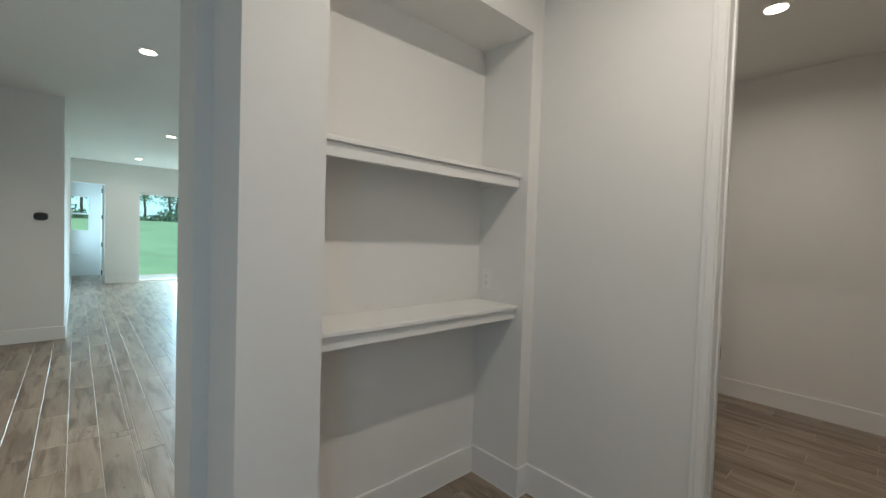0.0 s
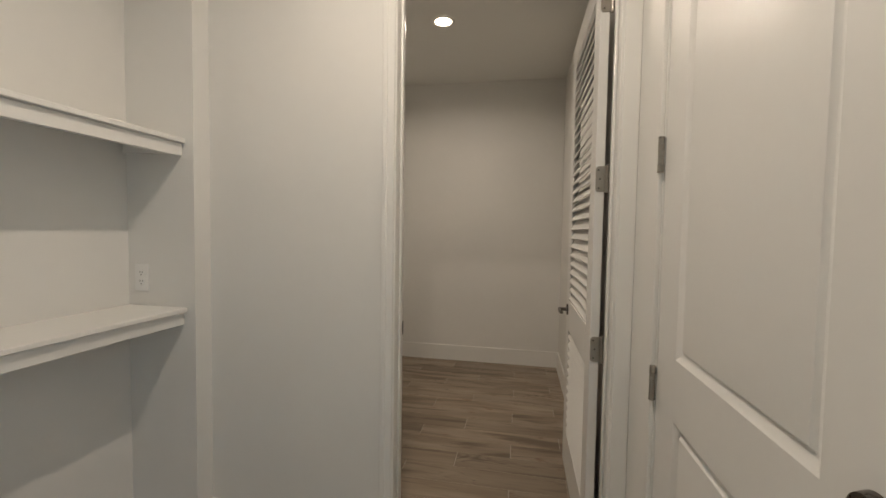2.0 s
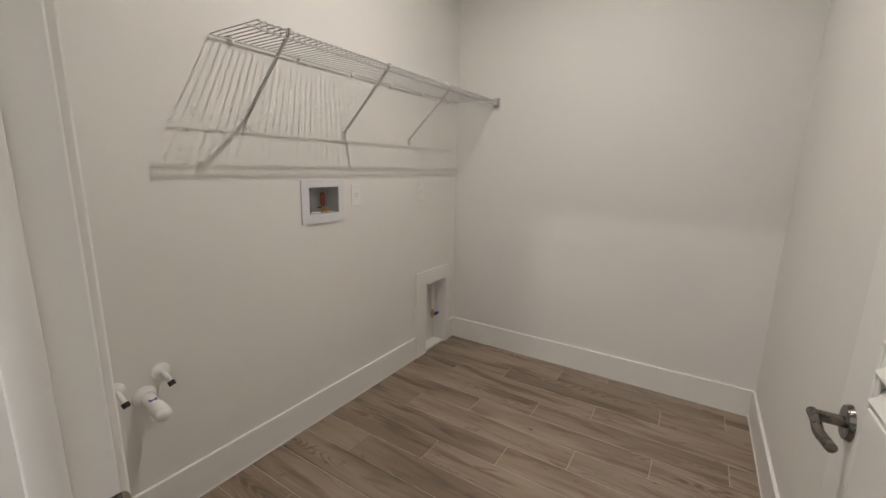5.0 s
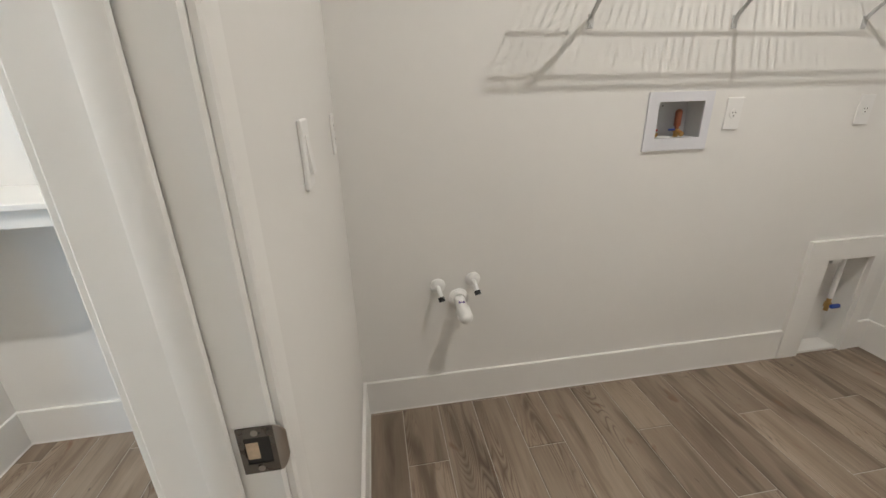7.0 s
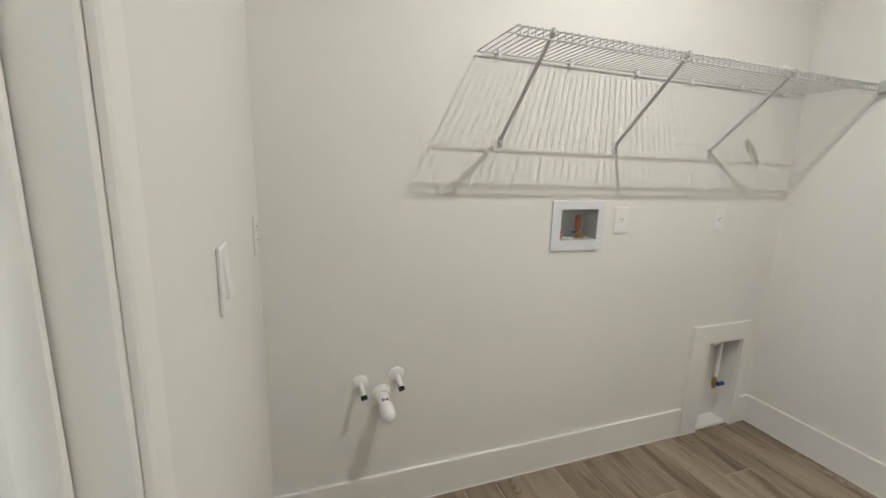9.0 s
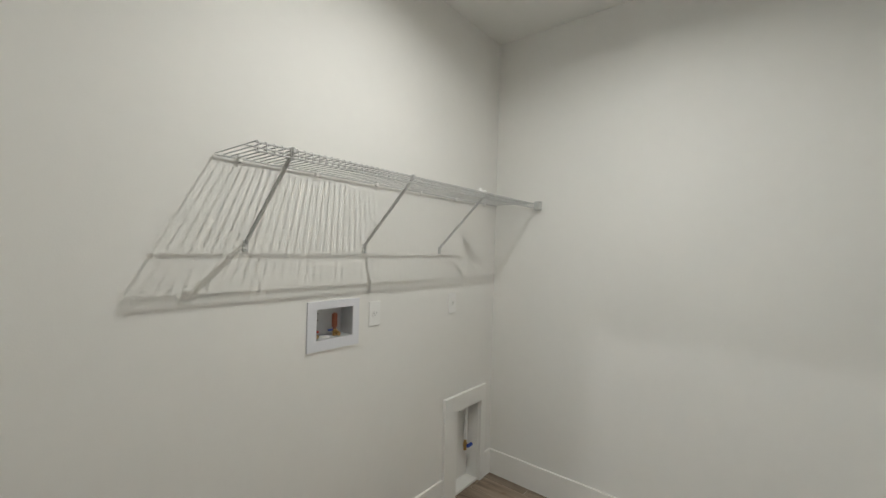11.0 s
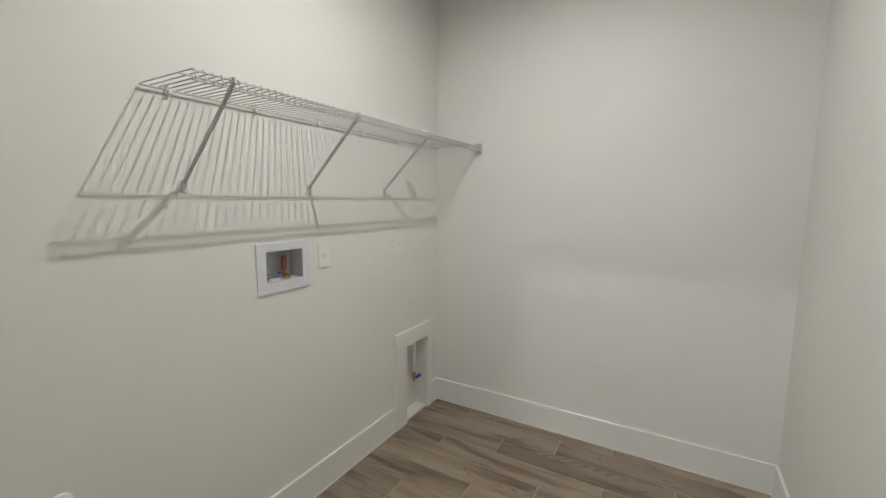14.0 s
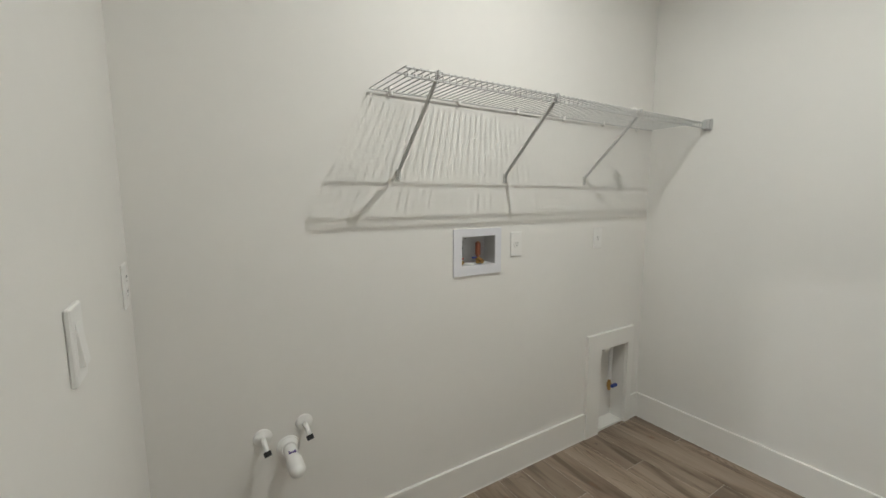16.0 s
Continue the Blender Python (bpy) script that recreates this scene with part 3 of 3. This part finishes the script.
wall_plate("power_outlet", pose(-0.018, NY1, 1.150) @ NOOKSIDE, "white duplex power outlet above the nook desk", "duplex")


# ---------------------------------------------------------------- laundry fittings
def wire_shelf():
    y0, y1, z = 0.745, D - 0.012, 1.797
    ob = thing("wire_shelf", (0.16, (y0 + y1) / 2, z), "white coated wire shelf on three slanted wall braces", "shelf")
    wb = bmesh.new()
    tube(wb, [(0.008, 0, 0.004), (0.150, 0, 0.004), (0.292, 0, 0.004), (0.303, 0, 0.002), (0.306, 0, -0.006), (0.303, 0, -0.026)], 0.0020, 6)
    bmesh.ops.translate(wb, verts=wb.verts, vec=(-0.16, 0, 0))
    wire_mesh = finish("deck_wire", wb, WIRE)
    count = 70
    for k in range(count):
        w = new("deck_wire", wire_mesh)
        w.parent = ob
        w.location = (0, y0 + 0.006 + (y1 - y0 - 0.012) * k / (count - 1) - (y0 + y1) / 2, 0)
        ORIGIN[w.name] = ORIGIN[ob.name]
    for n, x, dz, r in (("back_rod", 0.012, -0.001, 0.0032), ("middle_rod", 0.236, -0.001, 0.0030), ("front_rod", 0.300, -0.001, 0.0032), ("lip_rod", 0.2995, -0.026, 0.0034)):
        part(n, rod(bmesh.new(), (x, y0, z + dz), (x, y1, z + dz), r, sides=8), WIRE, ob)
    for y in (0.862, 1.403, 1.950):
        bm = bmesh.new()
        tube(bm, [(0.007, y, 1.500), (0.012, y, 1.512), (0.288, y, 1.774), (0.300, y, 1.786)], 0.0068, 8)
        b = part("brace", bm, STEEL, ob, "grey steel slanted shelf brace")
        part("foot", boxes((0.0, 0.0045, y - 0.010, y + 0.010, 1.470, 1.512), bevel=0.001), STEEL, b)
        part("screw", rod(bmesh.new(), (0.0045, y, 1.480), (0.0075, y, 1.480), 0.0045, 0.003, sides=10), STEEL, b)
        part("hook", boxes((0.292, 0.312, y - 0.006, y + 0.006, 1.783, 1.804), bevel=0.003), STEEL, b)
    for y in (0.830, 1.140, 1.465, 1.772, 2.076, 2.383):
        bm = boxes((0.0, 0.018, y - 0.007, y + 0.007, 1.783, 1.814), bevel=0.003)
        part("wall_clip", bm, PLASTIC, ob, "white plastic wall clip")
    bm = boxes((0.290, 0.338, D - 0.012, D - 0.001, 1.757, 1.815), (0.298, 0.332, D - 0.036, D - 0.011, 1.762, 1.806), bevel=0.003)
    e = part("end_bracket", bm, STEEL, ob, "grey end bracket on the back wall")
    for z2 in (1.770, 1.804):
        part("screw", rod(bmesh.new(), (0.327, D - 0.014, z2), (0.327, D - 0.0105, z2), 0.004, sides=10), DARK, e)


def spare_clip():
    bm = bmesh.new()
    put(bm, (-0.034, 0.034, -0.014, 0.014, 0.0, 0.020), 0.006, 3)
    put(bm, (-0.010, 0.010, -0.018, 0.018, 0.010, 0.030), 0.004, 2)
    ob = new("shelf_clip", finish("shelf_clip", bm, PLASTIC))
    ob.matrix_world = pose(0.222, 2.025, 1.8035, 0, 0, 25)
    tagged(ob, "small loose white plastic clip lying on the wire shelf", "shelf clip")


def washer_box():
    ya, yb, za, zb = 1.160, 1.347, 1.101, 1.232
    ob = thing("washer_outlet_box", (0.0, (ya + yb) / 2, za), "recessed white plastic washer box with water valves", "outlet box")
    fr = bmesh.new()
    for b in ((0.0, 0.008, 1.117, ya, 1.057, 1.266), (0.0, 0.008, yb, 1.382, 1.057, 1.266), (0.0, 0.008, ya, yb, 1.057, za), (0.0, 0.008, ya, yb, zb, 1.266)):
        put(fr, b)
    bmesh.ops.remove_doubles(fr, verts=fr.verts, dist=0.0001)
    part("frame", fr, COOL, ob, "flat white plastic frame")
    tub = boxes((-0.082, -0.079, ya - 0.003, yb + 0.003, za - 0.003, zb + 0.003), (-0.082, 0.002, ya - 0.004, ya, za, zb), (-0.082, 0.002, yb, yb + 0.004, za, zb),
                (-0.082, 0.002, ya - 0.004, yb + 0.004, za - 0.004, za), (-0.082, 0.002, ya - 0.004, yb + 0.004, zb, zb + 0.004))
    part("tub", tub, TUB, ob)
    for k, (y, z) in enumerate(((1.205, 1.215), (1.222, 1.200), (1.205, 1.186), (1.222, 1.170), (1.238, 1.215), (1.200, 1.150), (1.300, 1.190), (1.318, 1.176))):
        part("knockout", rod(bmesh.new(), (-0.0792, y, z), (-0.0780, y, z), 0.0028, sides=8), DARK, ob)
    for y, knob, tall in ((1.283, BLUE, True), (1.172, RED, False)):
        x, z = -0.040, za
        bm = rod(bmesh.new(), (x, y, z), (x, y, z + 0.018), 0.009, sides=8)
        rod(bm, (x, y, z + 0.018), (x, y, z + 0.030), 0.0125, sides=8)
        rod(bm, (x, y, z + 0.022), (x + 0.030, y, z + 0.014), 0.0085, sides=12)
        rod(bm, (x + 0.022, y, z + 0.016), (x + 0.034, y, z + 0.013), 0.0105, sides=6)
        v = part("valve", bm, BRASS, ob, "brass washer valve")
        tap = bmesh.new()
        put(tap, (x - 0.006, x + 0.006, y - 0.032 if tall else y + 0.006, y - 0.006 if tall else y + 0.030, z + 0.024, z + 0.031), 0.002)
        part("tap", tap, knob, v, "blue plastic tap" if tall else "red plastic tap")
        if tall:
            c = rod(bmesh.new(), (x, y, z + 0.030), (x, y, z + 0.040), 0.008, sides=14)
            rod(c, (x, y, z + 0.040), (x, y, z + 0.095), 0.0125, sides=16)
            rod(c, (x, y, z + 0.095), (x, y, z + 0.102), 0.0125, 0.006, sides=16)
            part("arrestor", c, COPPER, v, "copper water hammer arrestor")
    part("drain", rod(bmesh.new(), (-0.040, 1.232, za), (-0.040, 1.232, za + 0.004), 0.024, 0.022, sides=24), PLASTIC, ob, "white drain cap")


def dryer_recess():
    ya, yb, top = 2.143, 2.400, 0.522
    ob = thing("dryer_recess", (0.0, (ya + yb) / 2, 0), "recessed dryer niche with flat white trim, pipe and gas valve", "wall niche")
    for b in ((0.0, 0.020, 2.027, ya, 0.0, 0.620), (0.0, 0.020, yb, 2.449, 0.0, 0.620)):
        part("trim_leg", boxes(b), TRIM, ob)
    part("trim_head", boxes((0.0, 0.020, ya, yb, top, 0.620)), TRIM, ob)
    part("lining", boxes((NB + 0.0005, NB + 0.004, ya, yb, 0.0, top), (NB + 0.004, 0.0, ya, ya + 0.004, 0.0, top), (NB + 0.004, 0.0, yb - 0.004, yb, 0.0, top),
                         (NB + 0.004, 0.0, ya, yb, top - 0.004, top), (NB + 0.004, 0.004, ya, yb, 0.0, 0.012)), WALL, ob, "off-white painted lining")
    pipe = part("pipe", rod(bmesh.new(), (-0.048, 2.325, 0.275), (-0.048, 2.325, top - 0.004), 0.0118, sides=14), PLASTIC, ob, "white pipe")
    bm = rod(bmesh.new(), (-0.048, 2.325, 0.205), (-0.048, 2.325, 0.278), 0.010, sides=8)
    rod(bm, (-0.048, 2.325, 0.225), (-0.048, 2.325, 0.252), 0.0145, sides=6)
    rod(bm, (-0.048, 2.325, 0.238), (-0.022, 2.325, 0.238), 0.007, sides=10)
    valve = part("valve", bm, BRASS, ob, "brass gas valve")
    bl = boxes((-0.034, -0.014, 2.312, 2.366, 0.228, 0.250), bevel=0.006)
    part("tap", bl, BLUE, valve, "blue plastic tap")
    part("junction", boxes((-0.084, -0.034, 2.243, 2.300, 0.474, 0.5178), bevel=0.003), PLASTIC, ob, "white plastic junction block")


def stub_valve(y, z):
    ob = thing("water_stub", (0.0, y, z), "white water supply stub with round escutcheon and black plug", "pipe stub", "laundry sink pipe stubs")
    bm = bmesh.new()
    rod(bm, (0.0, y, z), (0.006, y, z), 0.031, 0.029, sides=28)
    rod(bm, (0.006, y, z), (0.016, y, z), 0.029, 0.014, sides=28)
    part("escutcheon", bm, PLASTIC, ob)
    part("pipe", tube(bmesh.new(), [(0.010, y, z), (0.030, y, z - 0.002), (0.044, y + 0.002, z - 0.010), (0.056, y + 0.005, z - 0.026)], 0.0088, 12), PLASTIC, ob)
    part("plug", rod(bmesh.new(), (0.0550, y + 0.0045, z - 0.0245), (0.0650, y + 0.0075, z - 0.0370), 0.0125, 0.0120, sides=16), BLACK, ob, "black rubber plug")


def drain_stub():
    y, z = 0.408, 0.512
    ob = thing("drain_stub", (0.0, y, z), "white plastic drain pipe with a rounded cap", "pipe stub", "laundry sink pipe stubs")
    bm = rod(bmesh.new(), (0.0, y, z), (0.006, y, z), 0.041, 0.039, sides=28)
    rod(bm, (0.006, y, z), (0.020, y, z), 0.037, 0.027, sides=28)
    part("escutcheon", bm, PLASTIC, ob)
    bm = rod(bmesh.new(), (0.015, y, z), (0.075, y + 0.004, z - 0.020), 0.0225, sides=22)
    part("pipe", bm, PLASTIC, ob)
    bm = rod(bmesh.new(), (0.066, y + 0.004, z - 0.017), (0.104, y + 0.007, z - 0.030), 0.0275, sides=24)
    c = bmesh.ops.create_uvsphere(bm, u_segments=22, v_segments=12, radius=0.0275, matrix=Matrix.Translation((0.104, y + 0.007, z - 0.030)))
    part("cap", bm, PLASTIC, ob)
    part("stamp", boxes((0.046, 0.061, y - 0.010, y + 0.014, z + 0.0065, z + 0.0102)), INK, ob, "violet printed mark")


wire_shelf()
spare_clip()
washer_box()
dryer_recess()
stub_valve(0.325, 0.573)
stub_valve(0.466, 0.588)
drain_stub()


# ---------------------------------------------------------------- ceiling lights and thermostat
def recessed_light(x, y):
    ob = thing("recessed_light", (x, y, H), "round white recessed ceiling light, switched on", "ceiling light", "recessed ceiling lights")
    bm = bmesh.new()
    n = 40
    rings = []
    for r, z in ((0.060, -0.0035), (0.064, -0.0065), (0.080, -0.0055), (0.084, -0.0005)):
        rings.append([bm.verts.new((x + r * math.cos(2 * math.pi * k / n), y + r * math.sin(2 * math.pi * k / n), H + z)) for k in range(n)])
    for a, b in zip(rings, rings[1:]):
        for k in range(n):
            bm.faces.new((a[k], b[k], b[(k + 1) % n], a[(k + 1) % n]))
    bmesh.ops.recalc_face_normals(bm, faces=bm.faces)
    part("trim_ring", bm, TRIM, ob)
    part("lens", rod(bmesh.new(), (x, y, H - 0.001), (x, y, H - 0.004), 0.0605, sides=40), LENS, ob, "glowing frosted lens")


for lx, ly in LIGHTS:
    recessed_light(lx, ly)

bm = bmesh.new()
ring = []
for xx, grow in ((TX, 0.92), (TX + 0.014, 1.0), (TX + 0.024, 0.93), (TX + 0.027, 0.75)):
    ring.append([bm.verts.new((xx, -2.270 + grow * 0.062 * math.copysign(abs(math.cos(a)) ** 0.7, math.cos(a)),
                               1.467 + grow * 0.046 * math.copysign(abs(math.sin(a)) ** 0.7, math.sin(a)))) for a in [2 * math.pi * k / 32 for k in range(32)]])
for a, b in zip(ring, ring[1:]):
    for k in range(32):
        bm.faces.new((a[k], a[(k + 1) % 32], b[(k + 1) % 32], b[k]))
bm.faces.new(ring[-1])
solid("thermostat", bm, BLACK, "rounded glossy black thermostat on the wall", "thermostat", kind="thing")


# ---------------------------------------------------------------- great room: slider, far window, far door
def glazing(name, x, y0, y1, z0, z1, splits, fw, label):
    ob = tagged(thing(name, (x, (y0 + y1) / 2, z0), label, "window"), kind="structure")
    d = 0.035
    for b in ((x - d, x + d, y0, y0 + fw, z0, z1), (x - d, x + d, y1 - fw, y1, z0, z1), (x - d, x + d, y0 + fw, y1 - fw, z1 - fw, z1), (x - d, x + d, y0 + fw, y1 - fw, z0, z0 + fw * 0.8)):
        part("window_frame", boxes(b, bevel=0.003), TRIM, ob)
    for s in splits:
        part("mullion", boxes((x - d * 0.8, x + d * 0.8, s - fw / 2, s + fw / 2, z0 + fw * 0.8, z1 - fw), bevel=0.003), TRIM, ob)
    cuts = [y0 + fw, *splits, y1 - fw]
    for a, b in zip(cuts, cuts[1:]):
        p = part("pane", boxes((x - 0.003, x + 0.003, a, b, z0 + fw * 0.7, z1 - fw)), GLASS, ob)
        p.visible_shadow = False
    return ob


# Unseen glazing, assumed where the hall's bluish daylight comes in.
glazing("window_3", HX + 0.06, -3.288, -2.412, 0.102, 2.198, (), 0.05, "unseen white framed glazing, assumed source of daylight in the hall")
glazing("window_1", GX0 - 0.08, -0.848, 2.398, 0.0, 2.238, (0.23, 1.31), 0.055, "white framed sliding glass door to the lawn")
w2 = glazing("window_2", -13.22, -2.128, -1.682, 1.202, 2.168, (), 0.04, "white framed window in the far room")
part("meeting_rail", boxes((-13.245, -13.195, -2.09, -1.72, 1.66, 1.70), bevel=0.003), TRIM, w2)
far_door = thing("open_door", (-11.55, -1.50, 0), "white painted door standing open in the far doorway", "door")
part("leaf", boxes((-11.95, -11.16, -1.505, -1.470, 0.012, 2.33), bevel=0.002), DOORP, far_door)
for z in (0.25, 0.92, 1.58, 2.2):
    part("hinge", rod(bmesh.new(), (-11.152, -1.512, z - 0.05), (-11.152, -1.512, z + 0.05), 0.012, sides=10), DARK, far_door, "dark hinge")
stub = thing("pipe_stub", (-13.15, -1.98, 0.60), "pale pipe stub on the far room wall", "pipe stub")
part("pipe", tube(bmesh.new(), [(-13.15, -2.03, 0.60), (-13.08, -2.03, 0.60), (-13.06, -1.98, 0.59), (-13.06, -1.86, 0.59)], 0.018, 10), PLASTIC, stub)

# ---------------------------------------------------------------- outdoors
verts, faces = [], []
xs = [-11.2, -13.2, -14, -16, -20, -25, -30, -36, -42, -50, -70, -150, -600, -3000]
ys = [-3000, -400, -100, -40, -20, -10, -4, 0, 4, 10, 20, 40, 100, 400, 3000]


def lawn_height(x):
    return -0.12 + 2.0 * min(1, max(0, (-x - 15) / 25)) ** 1.3


for x in xs:
    for y in ys:
        verts.append((x, y, lawn_height(x)))
for i in range(len(xs) - 1):
    for k in range(len(ys) - 1):
        a = i * len(ys) + k
        faces.append((a, a + 1, a + len(ys) + 1, a + len(ys)))
me = bpy.data.meshes.new("ground")
me.from_pydata(verts, [], faces)
me.materials.append(GRASS)
tagged(new("ground", me), "green mown lawn sloping up to trees", "lawn", kind="structure")
solid("pavement", boxes((-13.2, GX0 - 0.15, -0.99, 4.0, -0.15, -0.03)), CONCRETE, "pale concrete patio slab outside the slider", "patio")


def tree(x, y, tall, seed):
    rnd = random.Random(seed)
    base = lawn_height(x)
    ob = thing("tree", (x, y, base), "slender tree with sparse green leaves on the lawn's edge", "tree", "trees along the lawn")
    bm = bmesh.new()
    pts = [(x + rnd.uniform(-0.1, 0.1) * k, y + rnd.uniform(-0.1, 0.1) * k, base + tall * k / 4) for k in range(5)]
    for k in range(4):
        rod(bm, pts[k], pts[k + 1], 0.16 * (1 - k / 5), 0.16 * (1 - (k + 1) / 5), sides=8)
    ends = []
    for k in range(11):
        f = rnd.uniform(0.35, 0.95)
        s = Vector((x, y, base + tall * f))
        a = rnd.uniform(0, 6.28)
        e = s + Vector((math.cos(a), math.sin(a), rnd.uniform(0.3, 0.8))) * rnd.uniform(0.6, 1.5)
        rod(bm, s, e, 0.045, 0.015, sides=5)
        ends += [e, (s + e) / 2]
    part("trunk", bm, BARK, ob)
    lf = bmesh.new()
    for c in ends + [Vector(pts[-1])]:
        for _ in range(26):
            p = c + Vector((rnd.gauss(0, 0.34), rnd.gauss(0, 0.34), rnd.gauss(0, 0.28)))
            u, v = Vector((rnd.gauss(0, 1), rnd.gauss(0, 1), rnd.gauss(0, 1))).normalized() * 0.11, Vector((rnd.gauss(0, 1), rnd.gauss(0, 1), rnd.gauss(0, 1))).normalized() * 0.07
            lf.faces.new([lf.verts.new(q) for q in (p - u, p + v, p + u, p - v)])
    part("crown", lf, LEAF, ob)


for k in range(13):
    rnd = random.Random(40 + k)
    tree(-47 - rnd.uniform(0, 9), -7 + k * 1.35 + rnd.uniform(-0.5, 0.5), rnd.uniform(3.6, 6.5), k)
hedge = bmesh.new()
rnd = random.Random(9)
for _ in range(5200):
    y = rnd.uniform(-10, 14)
    p = Vector((-44.5 + rnd.gauss(0, 0.7), y, lawn_height(-44) + abs(rnd.gauss(0, 0.42 + 0.25 * math.sin(y * 1.7)))))
    u, v = Vector((rnd.gauss(0, 1), rnd.gauss(0, 1), rnd.gauss(0, 1))).normalized() * 0.16, Vector((rnd.gauss(0, 1), rnd.gauss(0, 1), rnd.gauss(0, 1))).normalized() * 0.10
    hedge.faces.new([hedge.verts.new(q) for q in (p - u, p + v, p + u, p - v)])
solid("hedge", hedge, LEAF, "uneven dark green shrubs along the lawn's edge", "shrubs", kind="stuff")

HAZE = glow("pale_sky", (0.45, 0.82, 1.0), 1.15)
HAZE.cycles.emission_sampling = "NONE"
solid("backdrop", boxes((-161, -160, -260, 260, 1.0, 60)), HAZE, "pale blue bright sky beyond the trees", "sky")

# ---------------------------------------------------------------- floor planks
PW, PL, GAP = 0.1537, 0.915, 0.0030
SHIFT = (0.020, 0.306, 0.628)


def plank_shape(w, l, x=0.0, y=0.0):
    """Corners and faces of one tile with eased edges, centred at x, y."""
    hx, hy, e = l / 2, w / 2, 0.0016
    v = []
    for dx, dy, z in ((hx, hy, -0.008), (hx, hy, -0.0014), (hx - e, hy - e, 0.0)):
        v += [(x - dx, y - dy, z), (x + dx, y - dy, z), (x + dx, y + dy, z), (x - dx, y + dy, z)]
    f = []
    for r in (0, 4):
        f += [(r + k, r + (k + 1) % 4, r + 4 + (k + 1) % 4, r + 4 + k) for k in range(4)]
    f.append((8, 9, 10, 11))
    return v, f


def tile_area(x0, x1, y0, y1):
    """The planks that lie in a rectangle, cut at its edges: middle, width and length of each."""
    out = []
    for k in range(math.floor(y0 / PW), math.ceil(y1 / PW)):
        a, b = max(y0, k * PW), min(y1, (k + 1) * PW)
        if b - a < 0.006:
            continue
        s = SHIFT[k % 3]
        for n in range(math.floor((x0 - s) / PL) - 1, math.ceil((x1 - s) / PL) + 1):
            c, d = max(x0, s + n * PL), min(x1, s + (n + 1) * PL)
            if d - c > 0.006:
                out.append(((c + d) / 2, (a + b) / 2, b - a - GAP, d - c - GAP))
    return out


near = tile_area(0.0, W, DW1, D) + tile_area(JL, JR, DW0, DW1) + tile_area(NB, HX, -1.66, DW0) + tile_area(-1.9, HX, BY, -1.66)
far = tile_area(TX, -1.9, BY, -1.66) + tile_area(GX0, TX, GS, -1.66) + tile_area(GX0, GX1, -1.66, GN) + tile_area(-13.15, GX0, GS, -1.1)
shared = {}
for x, y, w, l in near:
    key = (round(w, 3), round(l, 3))
    if key not in shared:
        me = bpy.data.meshes.new("plank")
        v, f = plank_shape(w, l)
        me.from_pydata(v, [], f)
        me.materials.append(WOOD)
        shared[key] = me
    p = new("plank", shared[key])
    p.parent = floor
    p.location = (x, y, 0)
verts, faces = [], []
for x, y, w, l in far:
    v, f = plank_shape(w, l, x, y)
    faces += [tuple(i + len(verts) for i in q) for q in f]
    verts += v
me = bpy.data.meshes.new("planks")
me.from_pydata(verts, [], faces)
me.materials.append(WOOD)
rest = new("planks", me)
rest.parent = floor
tagged(rest, "wood-look tile planks farther off", kind="stuff")
